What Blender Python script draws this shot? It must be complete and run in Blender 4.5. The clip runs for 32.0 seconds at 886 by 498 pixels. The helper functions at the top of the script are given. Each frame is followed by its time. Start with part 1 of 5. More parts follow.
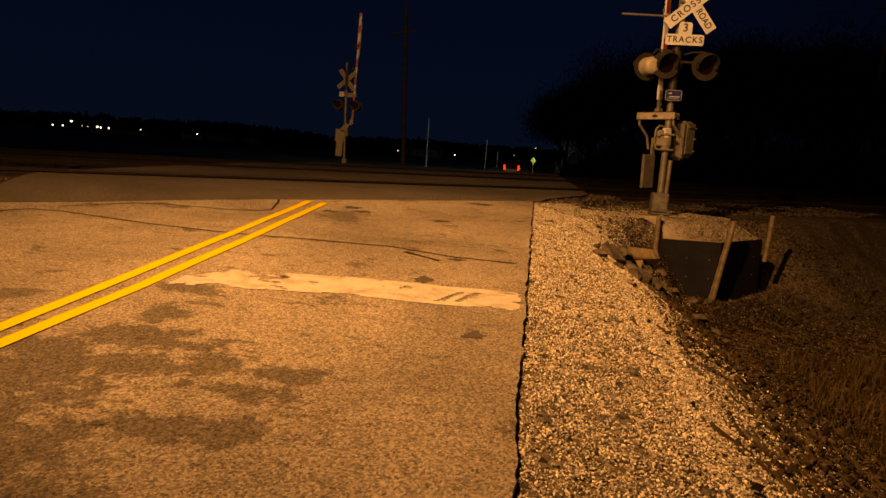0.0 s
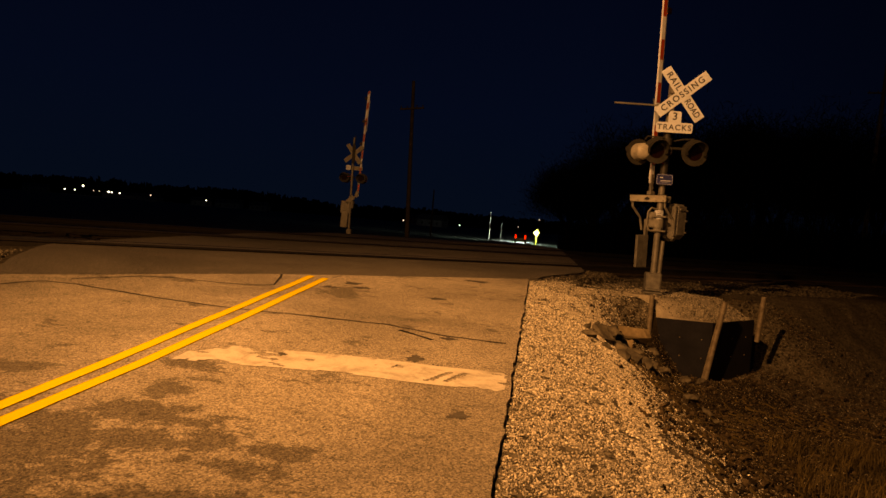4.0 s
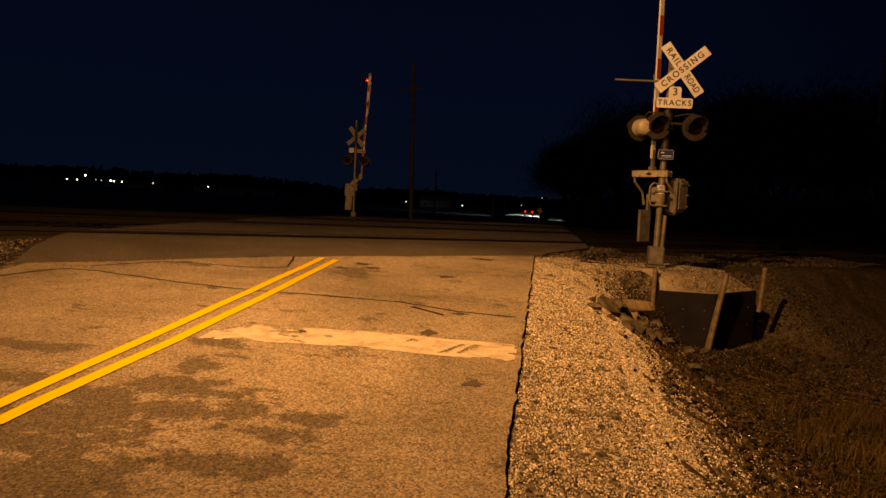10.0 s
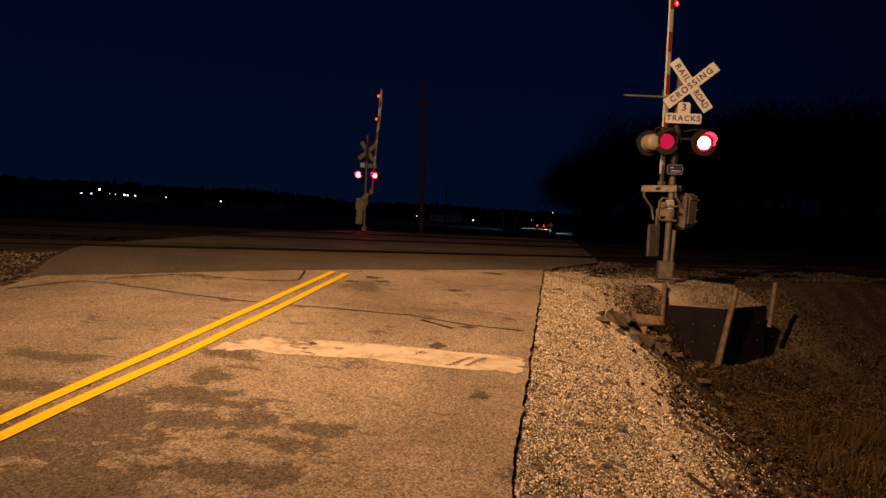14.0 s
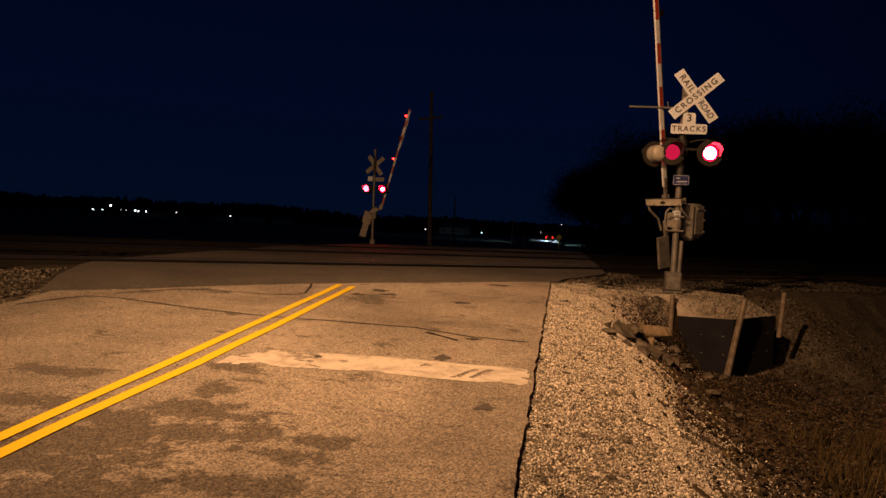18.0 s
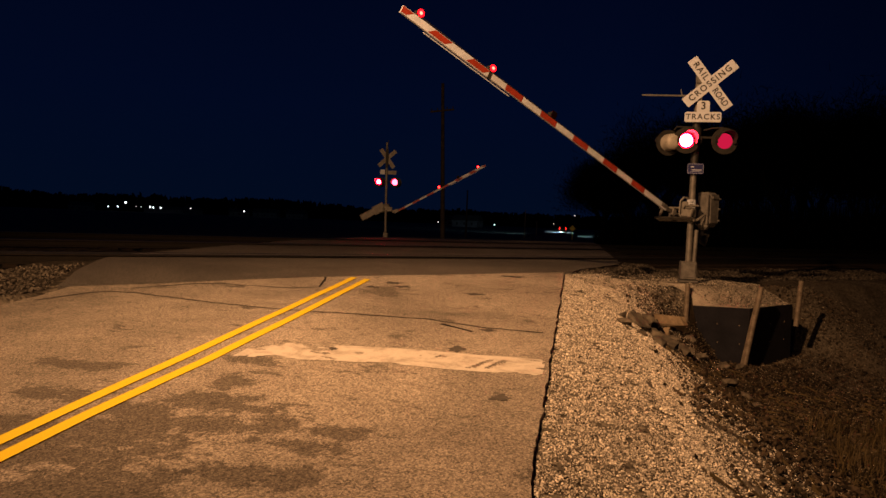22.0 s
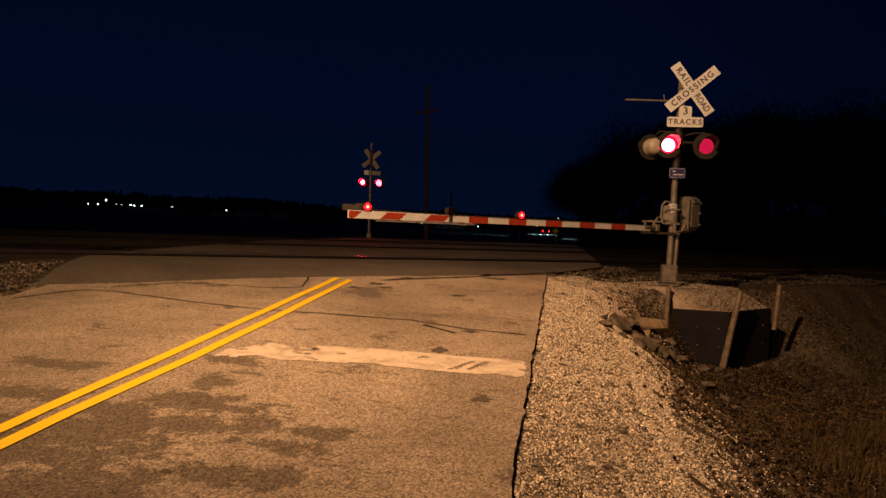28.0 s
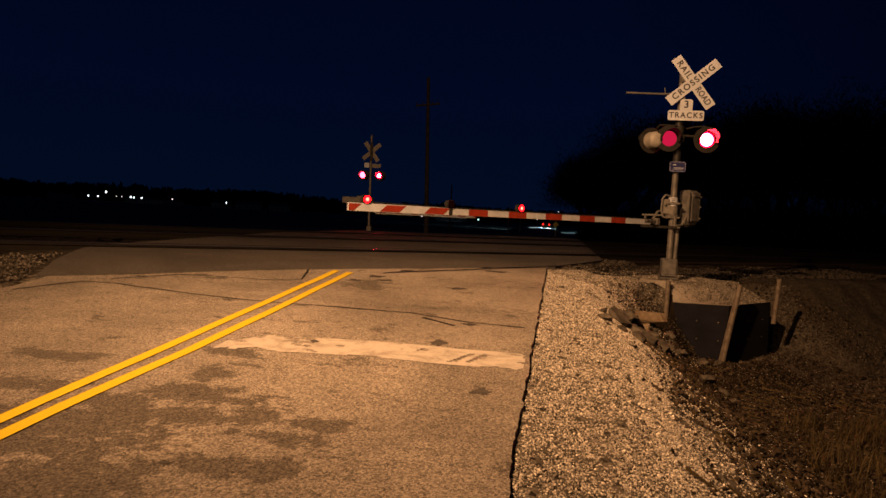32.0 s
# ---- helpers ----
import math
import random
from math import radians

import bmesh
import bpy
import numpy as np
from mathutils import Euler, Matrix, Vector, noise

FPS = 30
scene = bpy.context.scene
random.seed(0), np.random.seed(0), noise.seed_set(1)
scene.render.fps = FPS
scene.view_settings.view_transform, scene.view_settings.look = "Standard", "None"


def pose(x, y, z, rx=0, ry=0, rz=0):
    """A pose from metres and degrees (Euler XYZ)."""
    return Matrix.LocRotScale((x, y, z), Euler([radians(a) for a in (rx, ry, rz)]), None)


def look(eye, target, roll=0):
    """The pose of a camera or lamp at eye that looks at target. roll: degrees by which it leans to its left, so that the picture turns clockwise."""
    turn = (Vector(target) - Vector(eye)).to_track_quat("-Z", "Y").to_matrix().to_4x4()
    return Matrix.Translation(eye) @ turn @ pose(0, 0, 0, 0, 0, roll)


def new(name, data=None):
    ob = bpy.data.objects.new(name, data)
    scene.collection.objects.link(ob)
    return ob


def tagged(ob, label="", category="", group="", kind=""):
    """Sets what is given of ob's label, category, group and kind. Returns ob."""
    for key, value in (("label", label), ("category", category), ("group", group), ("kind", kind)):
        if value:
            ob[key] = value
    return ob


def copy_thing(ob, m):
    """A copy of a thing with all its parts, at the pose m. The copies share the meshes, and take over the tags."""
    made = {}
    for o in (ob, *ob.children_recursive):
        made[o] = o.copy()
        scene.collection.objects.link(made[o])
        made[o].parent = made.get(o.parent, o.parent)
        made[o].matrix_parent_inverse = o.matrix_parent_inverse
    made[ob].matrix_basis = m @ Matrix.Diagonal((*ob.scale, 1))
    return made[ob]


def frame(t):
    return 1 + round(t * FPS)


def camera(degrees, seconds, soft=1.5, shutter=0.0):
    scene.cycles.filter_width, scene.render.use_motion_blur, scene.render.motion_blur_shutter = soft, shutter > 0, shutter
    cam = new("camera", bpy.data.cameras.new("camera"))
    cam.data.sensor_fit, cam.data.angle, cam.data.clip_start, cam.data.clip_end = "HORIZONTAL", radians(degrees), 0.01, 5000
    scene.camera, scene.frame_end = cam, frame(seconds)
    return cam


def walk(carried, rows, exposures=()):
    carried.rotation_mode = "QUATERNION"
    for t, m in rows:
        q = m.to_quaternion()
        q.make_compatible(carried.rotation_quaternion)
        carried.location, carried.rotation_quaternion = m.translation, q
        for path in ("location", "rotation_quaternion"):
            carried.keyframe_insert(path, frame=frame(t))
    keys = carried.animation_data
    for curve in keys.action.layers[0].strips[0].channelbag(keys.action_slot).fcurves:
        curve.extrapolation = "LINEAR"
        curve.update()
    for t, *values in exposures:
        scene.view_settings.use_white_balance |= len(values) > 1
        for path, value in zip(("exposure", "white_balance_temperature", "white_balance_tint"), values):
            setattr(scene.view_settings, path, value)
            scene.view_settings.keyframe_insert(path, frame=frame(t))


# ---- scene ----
# ---- camera and its walk ----
cam = camera(65.63, 32.0)
PATH = [
    (0, (-0.242, 0.592, 1.58), (-0.488, 2.558, 1.306), 3.9),
    (0.5, (-0.227, 0.596, 1.611), (-0.477, 2.561, 1.338), 3.9),
    (1, (-0.201, 0.548, 1.713), (-0.449, 2.519, 1.481), 3.8),
    (1.5, (-0.223, 0.445, 1.755), (-0.47, 2.421, 1.569), 3.8),
    (2, (-0.286, 0.315, 1.764), (-0.536, 2.295, 1.633), 4.0),
    (2.5, (-0.235, 0.289, 1.778), (-0.492, 2.271, 1.698), 4.3),
    (3, (-0.14, 0.316, 1.756), (-0.417, 2.295, 1.687), 4.6),
    (3.5, (-0.094, 0.317, 1.741), (-0.377, 2.296, 1.671), 4.8),
    (5.5, (-0.124, 0.083, 1.736), (-0.362, 2.066, 1.63), 4.9),
    (6, (-0.104, 0.147, 1.721), (-0.365, 2.127, 1.607), 4.7),
    (6.5, (-0.103, 0.185, 1.713), (-0.382, 2.161, 1.586), 4.5),
    (7, (-0.12, 0.198, 1.712), (-0.418, 2.17, 1.571), 4.2),
    (7.5, (-0.115, 0.204, 1.713), (-0.425, 2.174, 1.566), 3.9),
    (8, (-0.112, 0.191, 1.71), (-0.416, 2.162, 1.561), 3.7),
    (8.5, (-0.098, 0.169, 1.714), (-0.39, 2.141, 1.565), 3.6),
    (9, (-0.107, 0.112, 1.711), (-0.383, 2.087, 1.568), 3.6),
    (9.5, (-0.124, 0.041, 1.719), (-0.395, 2.018, 1.579), 3.5),
    (10, (-0.119, 0.003, 1.725), (-0.4, 1.979, 1.593), 3.4),
    (10.5, (-0.088, 0.043, 1.724), (-0.372, 2.019, 1.602), 3.3),
    (11, (-0.054, 0.093, 1.722), (-0.34, 2.069, 1.612), 3.2),
    (11.5, (-0.031, 0.115, 1.716), (-0.319, 2.091, 1.616), 3.1),
    (12, (-0.028, 0.119, 1.713), (-0.32, 2.095, 1.622), 3.2),
    (12.5, (-0.017, 0.109, 1.712), (-0.323, 2.083, 1.628), 3.2),
    (13, (-0.029, 0.065, 1.714), (-0.343, 2.039, 1.634), 3.3),
    (13.5, (-0.072, -0.02, 1.719), (-0.386, 1.953, 1.626), 3.4),
    (14, (-0.091, -0.077, 1.724), (-0.405, 1.896, 1.632), 3.5),
    (14.5, (-0.071, -0.085, 1.726), (-0.381, 1.889, 1.637), 3.5),
    (16.5, (-0.06, -0.067, 1.718), (-0.37, 1.908, 1.649), 3.4),
    (17, (-0.055, -0.073, 1.723), (-0.373, 1.901, 1.662), 3.3),
    (17.5, (-0.047, -0.083, 1.723), (-0.376, 1.888, 1.664), 3.1),
    (18, (-0.041, -0.088, 1.72), (-0.383, 1.882, 1.664), 3.0),
    (18.5, (-0.036, -0.09, 1.719), (-0.389, 1.877, 1.658), 2.8),
    (19, (-0.036, -0.083, 1.712), (-0.398, 1.883, 1.646), 2.6),
    (19.5, (-0.033, -0.089, 1.714), (-0.403, 1.875, 1.642), 2.5),
    (20, (-0.036, -0.087, 1.71), (-0.41, 1.876, 1.636), 2.5),
    (20.5, (-0.036, -0.09, 1.71), (-0.414, 1.873, 1.635), 2.4),
    (21, (-0.042, -0.095, 1.71), (-0.422, 1.868, 1.634), 2.4),
    (21.5, (-0.044, -0.093, 1.71), (-0.423, 1.869, 1.633), 2.3),
    (22, (-0.046, -0.091, 1.707), (-0.424, 1.871, 1.628), 2.3),
    (22.5, (-0.044, -0.09, 1.708), (-0.421, 1.873, 1.63), 2.2),
    (23, (-0.038, -0.101, 1.707), (-0.415, 1.861, 1.63), 2.1),
    (23.5, (-0.036, -0.102, 1.71), (-0.414, 1.861, 1.635), 2.1),
    (24, (-0.033, -0.106, 1.711), (-0.412, 1.857, 1.639), 2.0),
    (24.5, (-0.025, -0.109, 1.706), (-0.403, 1.853, 1.635), 2.0),
    (25, (-0.03, -0.114, 1.708), (-0.405, 1.849, 1.638), 2.1),
    (25.5, (-0.033, -0.113, 1.707), (-0.405, 1.851, 1.638), 2.2),
    (27.5, (-0.044, -0.105, 1.705), (-0.38, 1.865, 1.638), 2.8),
    (28, (-0.042, -0.108, 1.708), (-0.373, 1.863, 1.635), 2.9),
    (28.5, (-0.043, -0.102, 1.705), (-0.372, 1.869, 1.628), 3.0),
    (29, (-0.044, -0.106, 1.703), (-0.373, 1.865, 1.622), 3.1),
    (29.5, (-0.042, -0.108, 1.705), (-0.371, 1.863, 1.622), 3.1),
    (30, (-0.033, -0.11, 1.706), (-0.363, 1.861, 1.621), 3.0),
    (30.5, (-0.029, -0.112, 1.705), (-0.36, 1.858, 1.619), 2.9),
    (31, (-0.029, -0.111, 1.705), (-0.36, 1.859, 1.616), 2.9),
    (31.5, (-0.033, -0.112, 1.705), (-0.364, 1.859, 1.614), 3.0),
    (32, (-0.037, -0.1, 1.704), (-0.367, 1.87, 1.611), 3.1),
]
walk(cam, [(t, look(eye, target, roll)) for t, eye, target, roll in PATH],
     exposures=((0, 0.0, 11500, 20), (1.5, -0.1, 11500, 20), (10.6, -0.08, 11500, 20), (11.6, -0.08, 6500, 18), (32, -0.08, 6500, 18)))

# ---- world and large lights ----
U = Vector((0.725, 0.688, 0.0))      # along the tracks
N = Vector((-0.688, 0.725, 0.0))     # across the tracks, away from the eye

world = bpy.data.worlds.new("night_sky")
world.use_nodes = True
scene.world = world


def link(nt, a, b):
    nt.links.new(a, b)


def night_sky():
    nt = world.node_tree
    bg = nt.nodes["Background"]
    tc = nt.nodes.new("ShaderNodeTexCoord")
    sep = nt.nodes.new("ShaderNodeSeparateXYZ")
    ramp = nt.nodes.new("ShaderNodeValToRGB")
    link(nt, tc.outputs["Generated"], sep.inputs[0])
    link(nt, sep.outputs["Z"], ramp.inputs[0])
    link(nt, ramp.outputs[0], bg.inputs["Color"])
    # the sky fades away from the glow of the town
    fall = nt.nodes.new("ShaderNodeMapRange")
    fall.inputs["From Min"].default_value, fall.inputs["From Max"].default_value = 0.05, 0.50
    fall.inputs["To Min"].default_value, fall.inputs["To Max"].default_value = 1.0, 0.45
    link(nt, sep.outputs["X"], fall.inputs["Value"])
    link(nt, fall.outputs[0], bg.inputs["Strength"])
    el = ramp.color_ramp.elements
    el[0].position, el[0].color = 0.0, (0.0007, 0.0038, 0.0140, 1)
    el[1].position, el[1].color = 0.42, (0.0004, 0.0016, 0.0098, 1)
    e = el.new(0.16)
    e.color = (0.0005, 0.0029, 0.0146, 1)


night_sky()

def street_or_fill_light(place, aim, energy, cone):
    data = bpy.data.lights.new("street_or_fill_light", "SPOT")
    data.energy = energy
    data.color = (1.0, 0.535, 0.225)
    data.spot_size, data.spot_blend = radians(cone), 1.0
    data.shadow_soft_size = 0.14
    ob = new("street_or_fill_light", data)
    ob.matrix_world = look(place, aim)


# the sodium street light that hangs over the near lane on a long bracket
street_or_fill_light((-4.9, 0.5, 9.0), (4.0, 22.5, 1.0), 15000, 138)
# low unseen fill spot, added to brighten the far side of the tracks
street_or_fill_light((-6.0, -12.0, 4.6), (-4.0, 34.0, 4.6), 11000, 50)

# ---- materials ----


def shade(name, rough=0.8, metal=0.0, spec=0.5):
    m = bpy.data.materials.new(name)
    m.use_nodes = True
    b = m.node_tree.nodes["Principled BSDF"]
    b.inputs["Roughness"].default_value = rough
    b.inputs["Metallic"].default_value = metal
    b.inputs["Specular IOR Level"].default_value = spec
    return m, m.node_tree, b


def noise_node(nt, coord, scale, detail=4.0, rough=0.6, distort=0.0):
    n = nt.nodes.new("ShaderNodeTexNoise")
    n.inputs["Scale"].default_value = scale
    n.inputs["Detail"].default_value = detail
    n.inputs["Roughness"].default_value = rough
    n.inputs["Distortion"].default_value = distort
    link(nt, coord, n.inputs["Vector"])
    return n.outputs["Fac"]


def ramp_node(nt, fac, stops):
    r = nt.nodes.new("ShaderNodeValToRGB")
    el = r.color_ramp.elements
    while len(el) < len(stops):
        el.new(0.5)
    for e, (p, c) in zip(el, stops):
        e.position = p
        e.color = (*c, 1) if isinstance(c, tuple) else (c, c, c, 1)
    link(nt, fac, r.inputs[0])
    return r.outputs[0]


def mix_node(nt, fac, a, b, kind="MIX"):
    m = nt.nodes.new("ShaderNodeMix")
    m.data_type, m.blend_type = "RGBA", kind
    for sock, v in ((m.inputs[0], fac), (m.inputs[6], a), (m.inputs[7], b)):
        if isinstance(v, (int, float)):
            sock.default_value = v
        elif isinstance(v, tuple):
            sock.default_value = (*v, 1)
        else:
            link(nt, v, sock)
    return m.outputs[2]


def bump_node(nt, b, height, strength=0.3, dist=0.01):
    n = nt.nodes.new("ShaderNodeBump")
    n.inputs["Strength"].default_value = strength
    n.inputs["Distance"].default_value = dist
    link(nt, height, n.inputs["Height"])
    link(nt, n.outputs[0], b.inputs["Normal"])


def coords(nt, kind="Object"):
    return nt.nodes.new("ShaderNodeTexCoord").outputs[kind]


def plain(name, c1, c2, scale=8.0, rough=0.7, metal=0.0, bump=0.15, fine=60.0, spec=0.25):
    """Two tones in large and fine noise, with relief."""
    m, nt, b = shade(name, rough, metal, spec)
    co = coords(nt)
    big = noise_node(nt, co, scale, 5, 0.65)
    small = noise_node(nt, co, fine, 3, 0.7)
    col = ramp_node(nt, big, [(0.35, c1), (0.68, c2)])
    col = mix_node(nt, 0.35, col, ramp_node(nt, small, [(0.3, 0.25), (0.7, 0.8)]), "OVERLAY")
    link(nt, col, b.inputs["Base Color"])
    if bump:
        bump_node(nt, b, small, bump, 0.01)
    return m


def glow(name, color, strength):
    m = bpy.data.materials.new(name)
    m.use_nodes = True
    nt = m.node_tree
    nt.nodes.remove(nt.nodes["Principled BSDF"])
    e = nt.nodes.new("ShaderNodeEmission")
    e.inputs[0].default_value = (*color, 1)
    e.inputs[1].default_value = strength
    link(nt, e.outputs[0], nt.nodes["Material Output"].inputs[0])
    return m


def road_material(name, tone, patch, stain=0.5, stains=None):
    m, nt, b = shade(name, 0.82, 0.0, 0.35)
    co = coords(nt)
    agg = noise_node(nt, co, 200, 3, 0.8)
    v = nt.nodes.new("ShaderNodeTexVoronoi")
    v.inputs["Scale"].default_value = 85
    link(nt, co, v.inputs["Vector"])
    big = noise_node(nt, co, 0.55, 6, 0.62, 0.4)
    mid = noise_node(nt, co, 2.6, 7, 0.7, 0.3)
    t = tuple(tone)
    lo = tuple(x * 0.6 for x in tone)
    hi = tuple(x * 1.32 for x in tone)
    col = ramp_node(nt, big, [(0.30, lo), (0.52, t), (0.72, hi)])
    # dark worn areas: soft ellipses broken up by fractal noise
    field = None
    for x, y, rx, ry in (stains or ()):
        mp = nt.nodes.new("ShaderNodeMapping")
        mp.inputs["Scale"].default_value = (1 / rx, 1 / ry, 0.02)
        mp.inputs["Location"].default_value = (-x / rx, -y / ry, 0.0)
        link(nt, co, mp.inputs["Vector"])
        gr = nt.nodes.new("ShaderNodeTexGradient")
        gr.gradient_type = "SPHERICAL"
        link(nt, mp.outputs[0], gr.inputs[0])
        if field is None:
            field = gr.outputs["Fac"]
        else:
            top = nt.nodes.new("ShaderNodeMath")
            top.operation = "MAXIMUM"
            link(nt, field, top.inputs[0])
            link(nt, gr.outputs["Fac"], top.inputs[1])
            field = top.outputs[0]
    frac = noise_node(nt, co, 7.0, 12, 0.9, 0.8)
    flat = nt.nodes.new("ShaderNodeMapping")
    flat.inputs["Scale"].default_value = (0.55, 1.5, 1.0)
    link(nt, co, flat.inputs["Vector"])
    streak = noise_node(nt, flat.outputs[0], 2.2, 8, 0.72, 0.5)
    both = mix_node(nt, 0.66, mid, mix_node(nt, 0.6, streak, frac))
    if field is not None:
        both = mix_node(nt, 0.30, both, ramp_node(nt, field, [(0.0, 0.385), (0.8, 0.655)]))
        worn = ramp_node(nt, both, [(0.499, 0.0), (0.508, 1.0)])
    else:
        worn = ramp_node(nt, both, [(0.52, 0.0), (0.60, 1.0)])
    col = mix_node(nt, mix_node(nt, 1.0, worn, (stain, stain, stain), "MULTIPLY"), col, patch)
    # thin dark flecks drawn out across the lane
    thin = nt.nodes.new("ShaderNodeMapping")
    thin.inputs["Scale"].default_value = (0.5, 1.6, 1.0)
    link(nt, co, thin.inputs["Vector"])
    fleck = ramp_node(nt, noise_node(nt, thin.outputs[0], 6.5, 10, 0.78, 0.4), [(0.585, 0.0), (0.61, 0.75)])
    some = ramp_node(nt, noise_node(nt, co, 0.75, 3, 0.5), [(0.42, 0.0), (0.60, 1.0)])
    col = mix_node(nt, mix_node(nt, 1.0, fleck, some, "MULTIPLY"), col, patch)
    grain = ramp_node(nt, agg, [(0.34, 0.12), (0.5, 0.5), (0.66, 1.0)])
    col = mix_node(nt, 0.7, col, grain, "OVERLAY")
    col = mix_node(nt, 0.9, col, ramp_node(nt, v.outputs["Color"], [(0.05, 0.10), (0.5, 0.5), (0.95, 0.95)]), "OVERLAY")
    # base colour dims towards the left lane, imitating weaker light there
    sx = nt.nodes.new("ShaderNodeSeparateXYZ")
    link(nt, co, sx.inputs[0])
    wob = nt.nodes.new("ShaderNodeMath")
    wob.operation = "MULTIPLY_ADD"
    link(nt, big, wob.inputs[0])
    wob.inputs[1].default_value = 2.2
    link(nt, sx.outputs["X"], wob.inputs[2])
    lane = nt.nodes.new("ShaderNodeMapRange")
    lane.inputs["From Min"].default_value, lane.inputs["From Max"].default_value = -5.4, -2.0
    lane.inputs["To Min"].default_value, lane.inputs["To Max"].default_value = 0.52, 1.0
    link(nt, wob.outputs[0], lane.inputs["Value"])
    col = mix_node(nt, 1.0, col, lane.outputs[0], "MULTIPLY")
    spots = noise_node(nt, co, 22, 4, 0.65)
    col = mix_node(nt, ramp_node(nt, spots, [(0.66, 0.0), (0.69, 0.8)]), col, (0.03, 0.026, 0.022))
    link(nt, col, b.inputs["Base Color"])
    bump_node(nt, b, agg, 0.8, 0.014)
    return m


# where the old surface is worn dark: x, y and the two radii of each patch
WORN = ((-3.02, 3.62, 1.0, 0.95), (-2.65, 3.05, 0.9, 0.6), (-2.56, 4.47, 0.55, 0.35), (-1.86, 4.15, 0.4, 0.22), (-2.40, 4.05, 0.4, 0.3),
        (-1.69, 3.40, 0.55, 0.24), (-2.86, 5.56, 0.45, 0.25), (-2.72, 4.91, 0.3, 0.4), (-3.75, 4.31, 0.7, 0.25), (-4.13, 5.04, 0.65, 0.2),
        (-3.01, 4.15, 0.6, 0.3), (-1.54, 4.14, 0.35, 0.18), (-1.68, 3.85, 0.4, 0.2), (-2.75, 9.6, 0.5, 0.8), (-1.9, 2.6, 0.8, 0.5))
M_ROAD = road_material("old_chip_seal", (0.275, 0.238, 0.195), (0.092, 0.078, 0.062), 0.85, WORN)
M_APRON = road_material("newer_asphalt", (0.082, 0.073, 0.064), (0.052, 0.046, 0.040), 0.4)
M_CRACK = plain("crack_filler", (0.008, 0.007, 0.006), (0.022, 0.019, 0.016), 20, 0.9)
M_GAP = plain("dark_rubber_flangeway", (0.003, 0.003, 0.003), (0.007, 0.006, 0.006), 9, 0.9)
M_PATCH = plain("dark_tar_patch", (0.045, 0.040, 0.034), (0.080, 0.070, 0.060), 5, 0.85, 0, 0.3)


def worn_paint(name, paint, under, lo, hi, scale=3.0):
    m, nt, b = shade(name, 0.6, 0.0, 0.4)
    co = coords(nt)
    f = noise_node(nt, co, scale, 7, 0.7, 0.4)
    g = noise_node(nt, co, 120, 3, 0.7)
    worn = ramp_node(nt, f, [(lo, 0.0), (hi, 1.0)])
    col = mix_node(nt, worn, paint, under)
    col = mix_node(nt, 0.35, col, ramp_node(nt, g, [(0.3, 0.3), (0.7, 0.75)]), "OVERLAY")
    link(nt, col, b.inputs["Base Color"])
    bump_node(nt, b, g, 0.3, 0.008)
    return m


M_YELLOW = worn_paint("yellow_line_paint", (0.64, 0.45, 0.006), (0.44, 0.30, 0.02), 0.60, 0.80, 5)
M_STOP = worn_paint("worn_white_paint", (0.50, 0.455, 0.39), (0.29, 0.25, 0.205), 0.46, 0.64, 4.5)
M_RAIL = plain("rusty_rail_steel", (0.003, 0.0025, 0.002), (0.008, 0.006, 0.005), 12, 0.85, 0.0, 0.15, 60.0, 0.15)
M_RAILTOP = plain("polished_rail_head", (0.10, 0.095, 0.09), (0.17, 0.165, 0.16), 12, 0.25, 1.0, 0.02)
M_TIE = plain("creosoted_tie", (0.012, 0.009, 0.006), (0.035, 0.025, 0.018), 6, 0.9, 0, 0.5, 60.0, 0.1)
M_GALV = plain("galvanised_steel", (0.075, 0.072, 0.067), (0.145, 0.138, 0.127), 7, 0.5, 0.3, 0.08)
M_ALU = plain("weathered_aluminium", (0.095, 0.09, 0.08), (0.17, 0.16, 0.143), 6, 0.55, 0.1, 0.08)
M_DOME = plain("beige_lamp_housing", (0.20, 0.185, 0.16), (0.30, 0.28, 0.245), 6, 0.5, 0.05, 0.05)
M_PIPE = plain("rusted_pipe", (0.075, 0.058, 0.042), (0.16, 0.135, 0.105), 9, 0.65, 0.2, 0.3)
M_BLACK = plain("black_enamel", (0.008, 0.008, 0.008), (0.02, 0.019, 0.018), 9, 0.55, 0, 0.05)
M_HOOD = plain("faded_black_hood", (0.008, 0.0075, 0.0065), (0.020, 0.018, 0.015), 9, 0.7, 0, 0.1)
M_WHITE = plain("white_reflective_sheet", (0.33, 0.355, 0.40), (0.42, 0.45, 0.51), 4, 0.5, 0, 0.03)
M_ARM = plain("weathered_white_arm", (0.30, 0.32, 0.35), (0.42, 0.44, 0.47), 5, 0.6, 0, 0.05)
M_RED = plain("red_reflective_sheet", (0.17, 0.020, 0.009), (0.24, 0.030, 0.013), 6, 0.5, 0, 0.03)
M_INK = plain("black_lettering", (0.012, 0.012, 0.012), (0.03, 0.028, 0.026), 10, 0.6, 0, 0)
M_BLUE = plain("blue_sign_sheet", (0.004, 0.007, 0.050), (0.006, 0.010, 0.075), 5, 0.5, 0, 0)
M_BOARD = plain("dark_rubber_sheet", (0.006, 0.006, 0.0085), (0.010, 0.010, 0.014), 3, 0.9, 0, 0.25, 25, 0.12)
M_WOODPOLE = plain("tarred_pole_wood", (0.012, 0.010, 0.008), (0.03, 0.025, 0.02), 4, 0.9, 0, 0.4)
M_STONE = plain("limestone_gravel", (0.12, 0.105, 0.085), (0.27, 0.24, 0.20), 1.6, 0.9, 0, 0.4, 40)
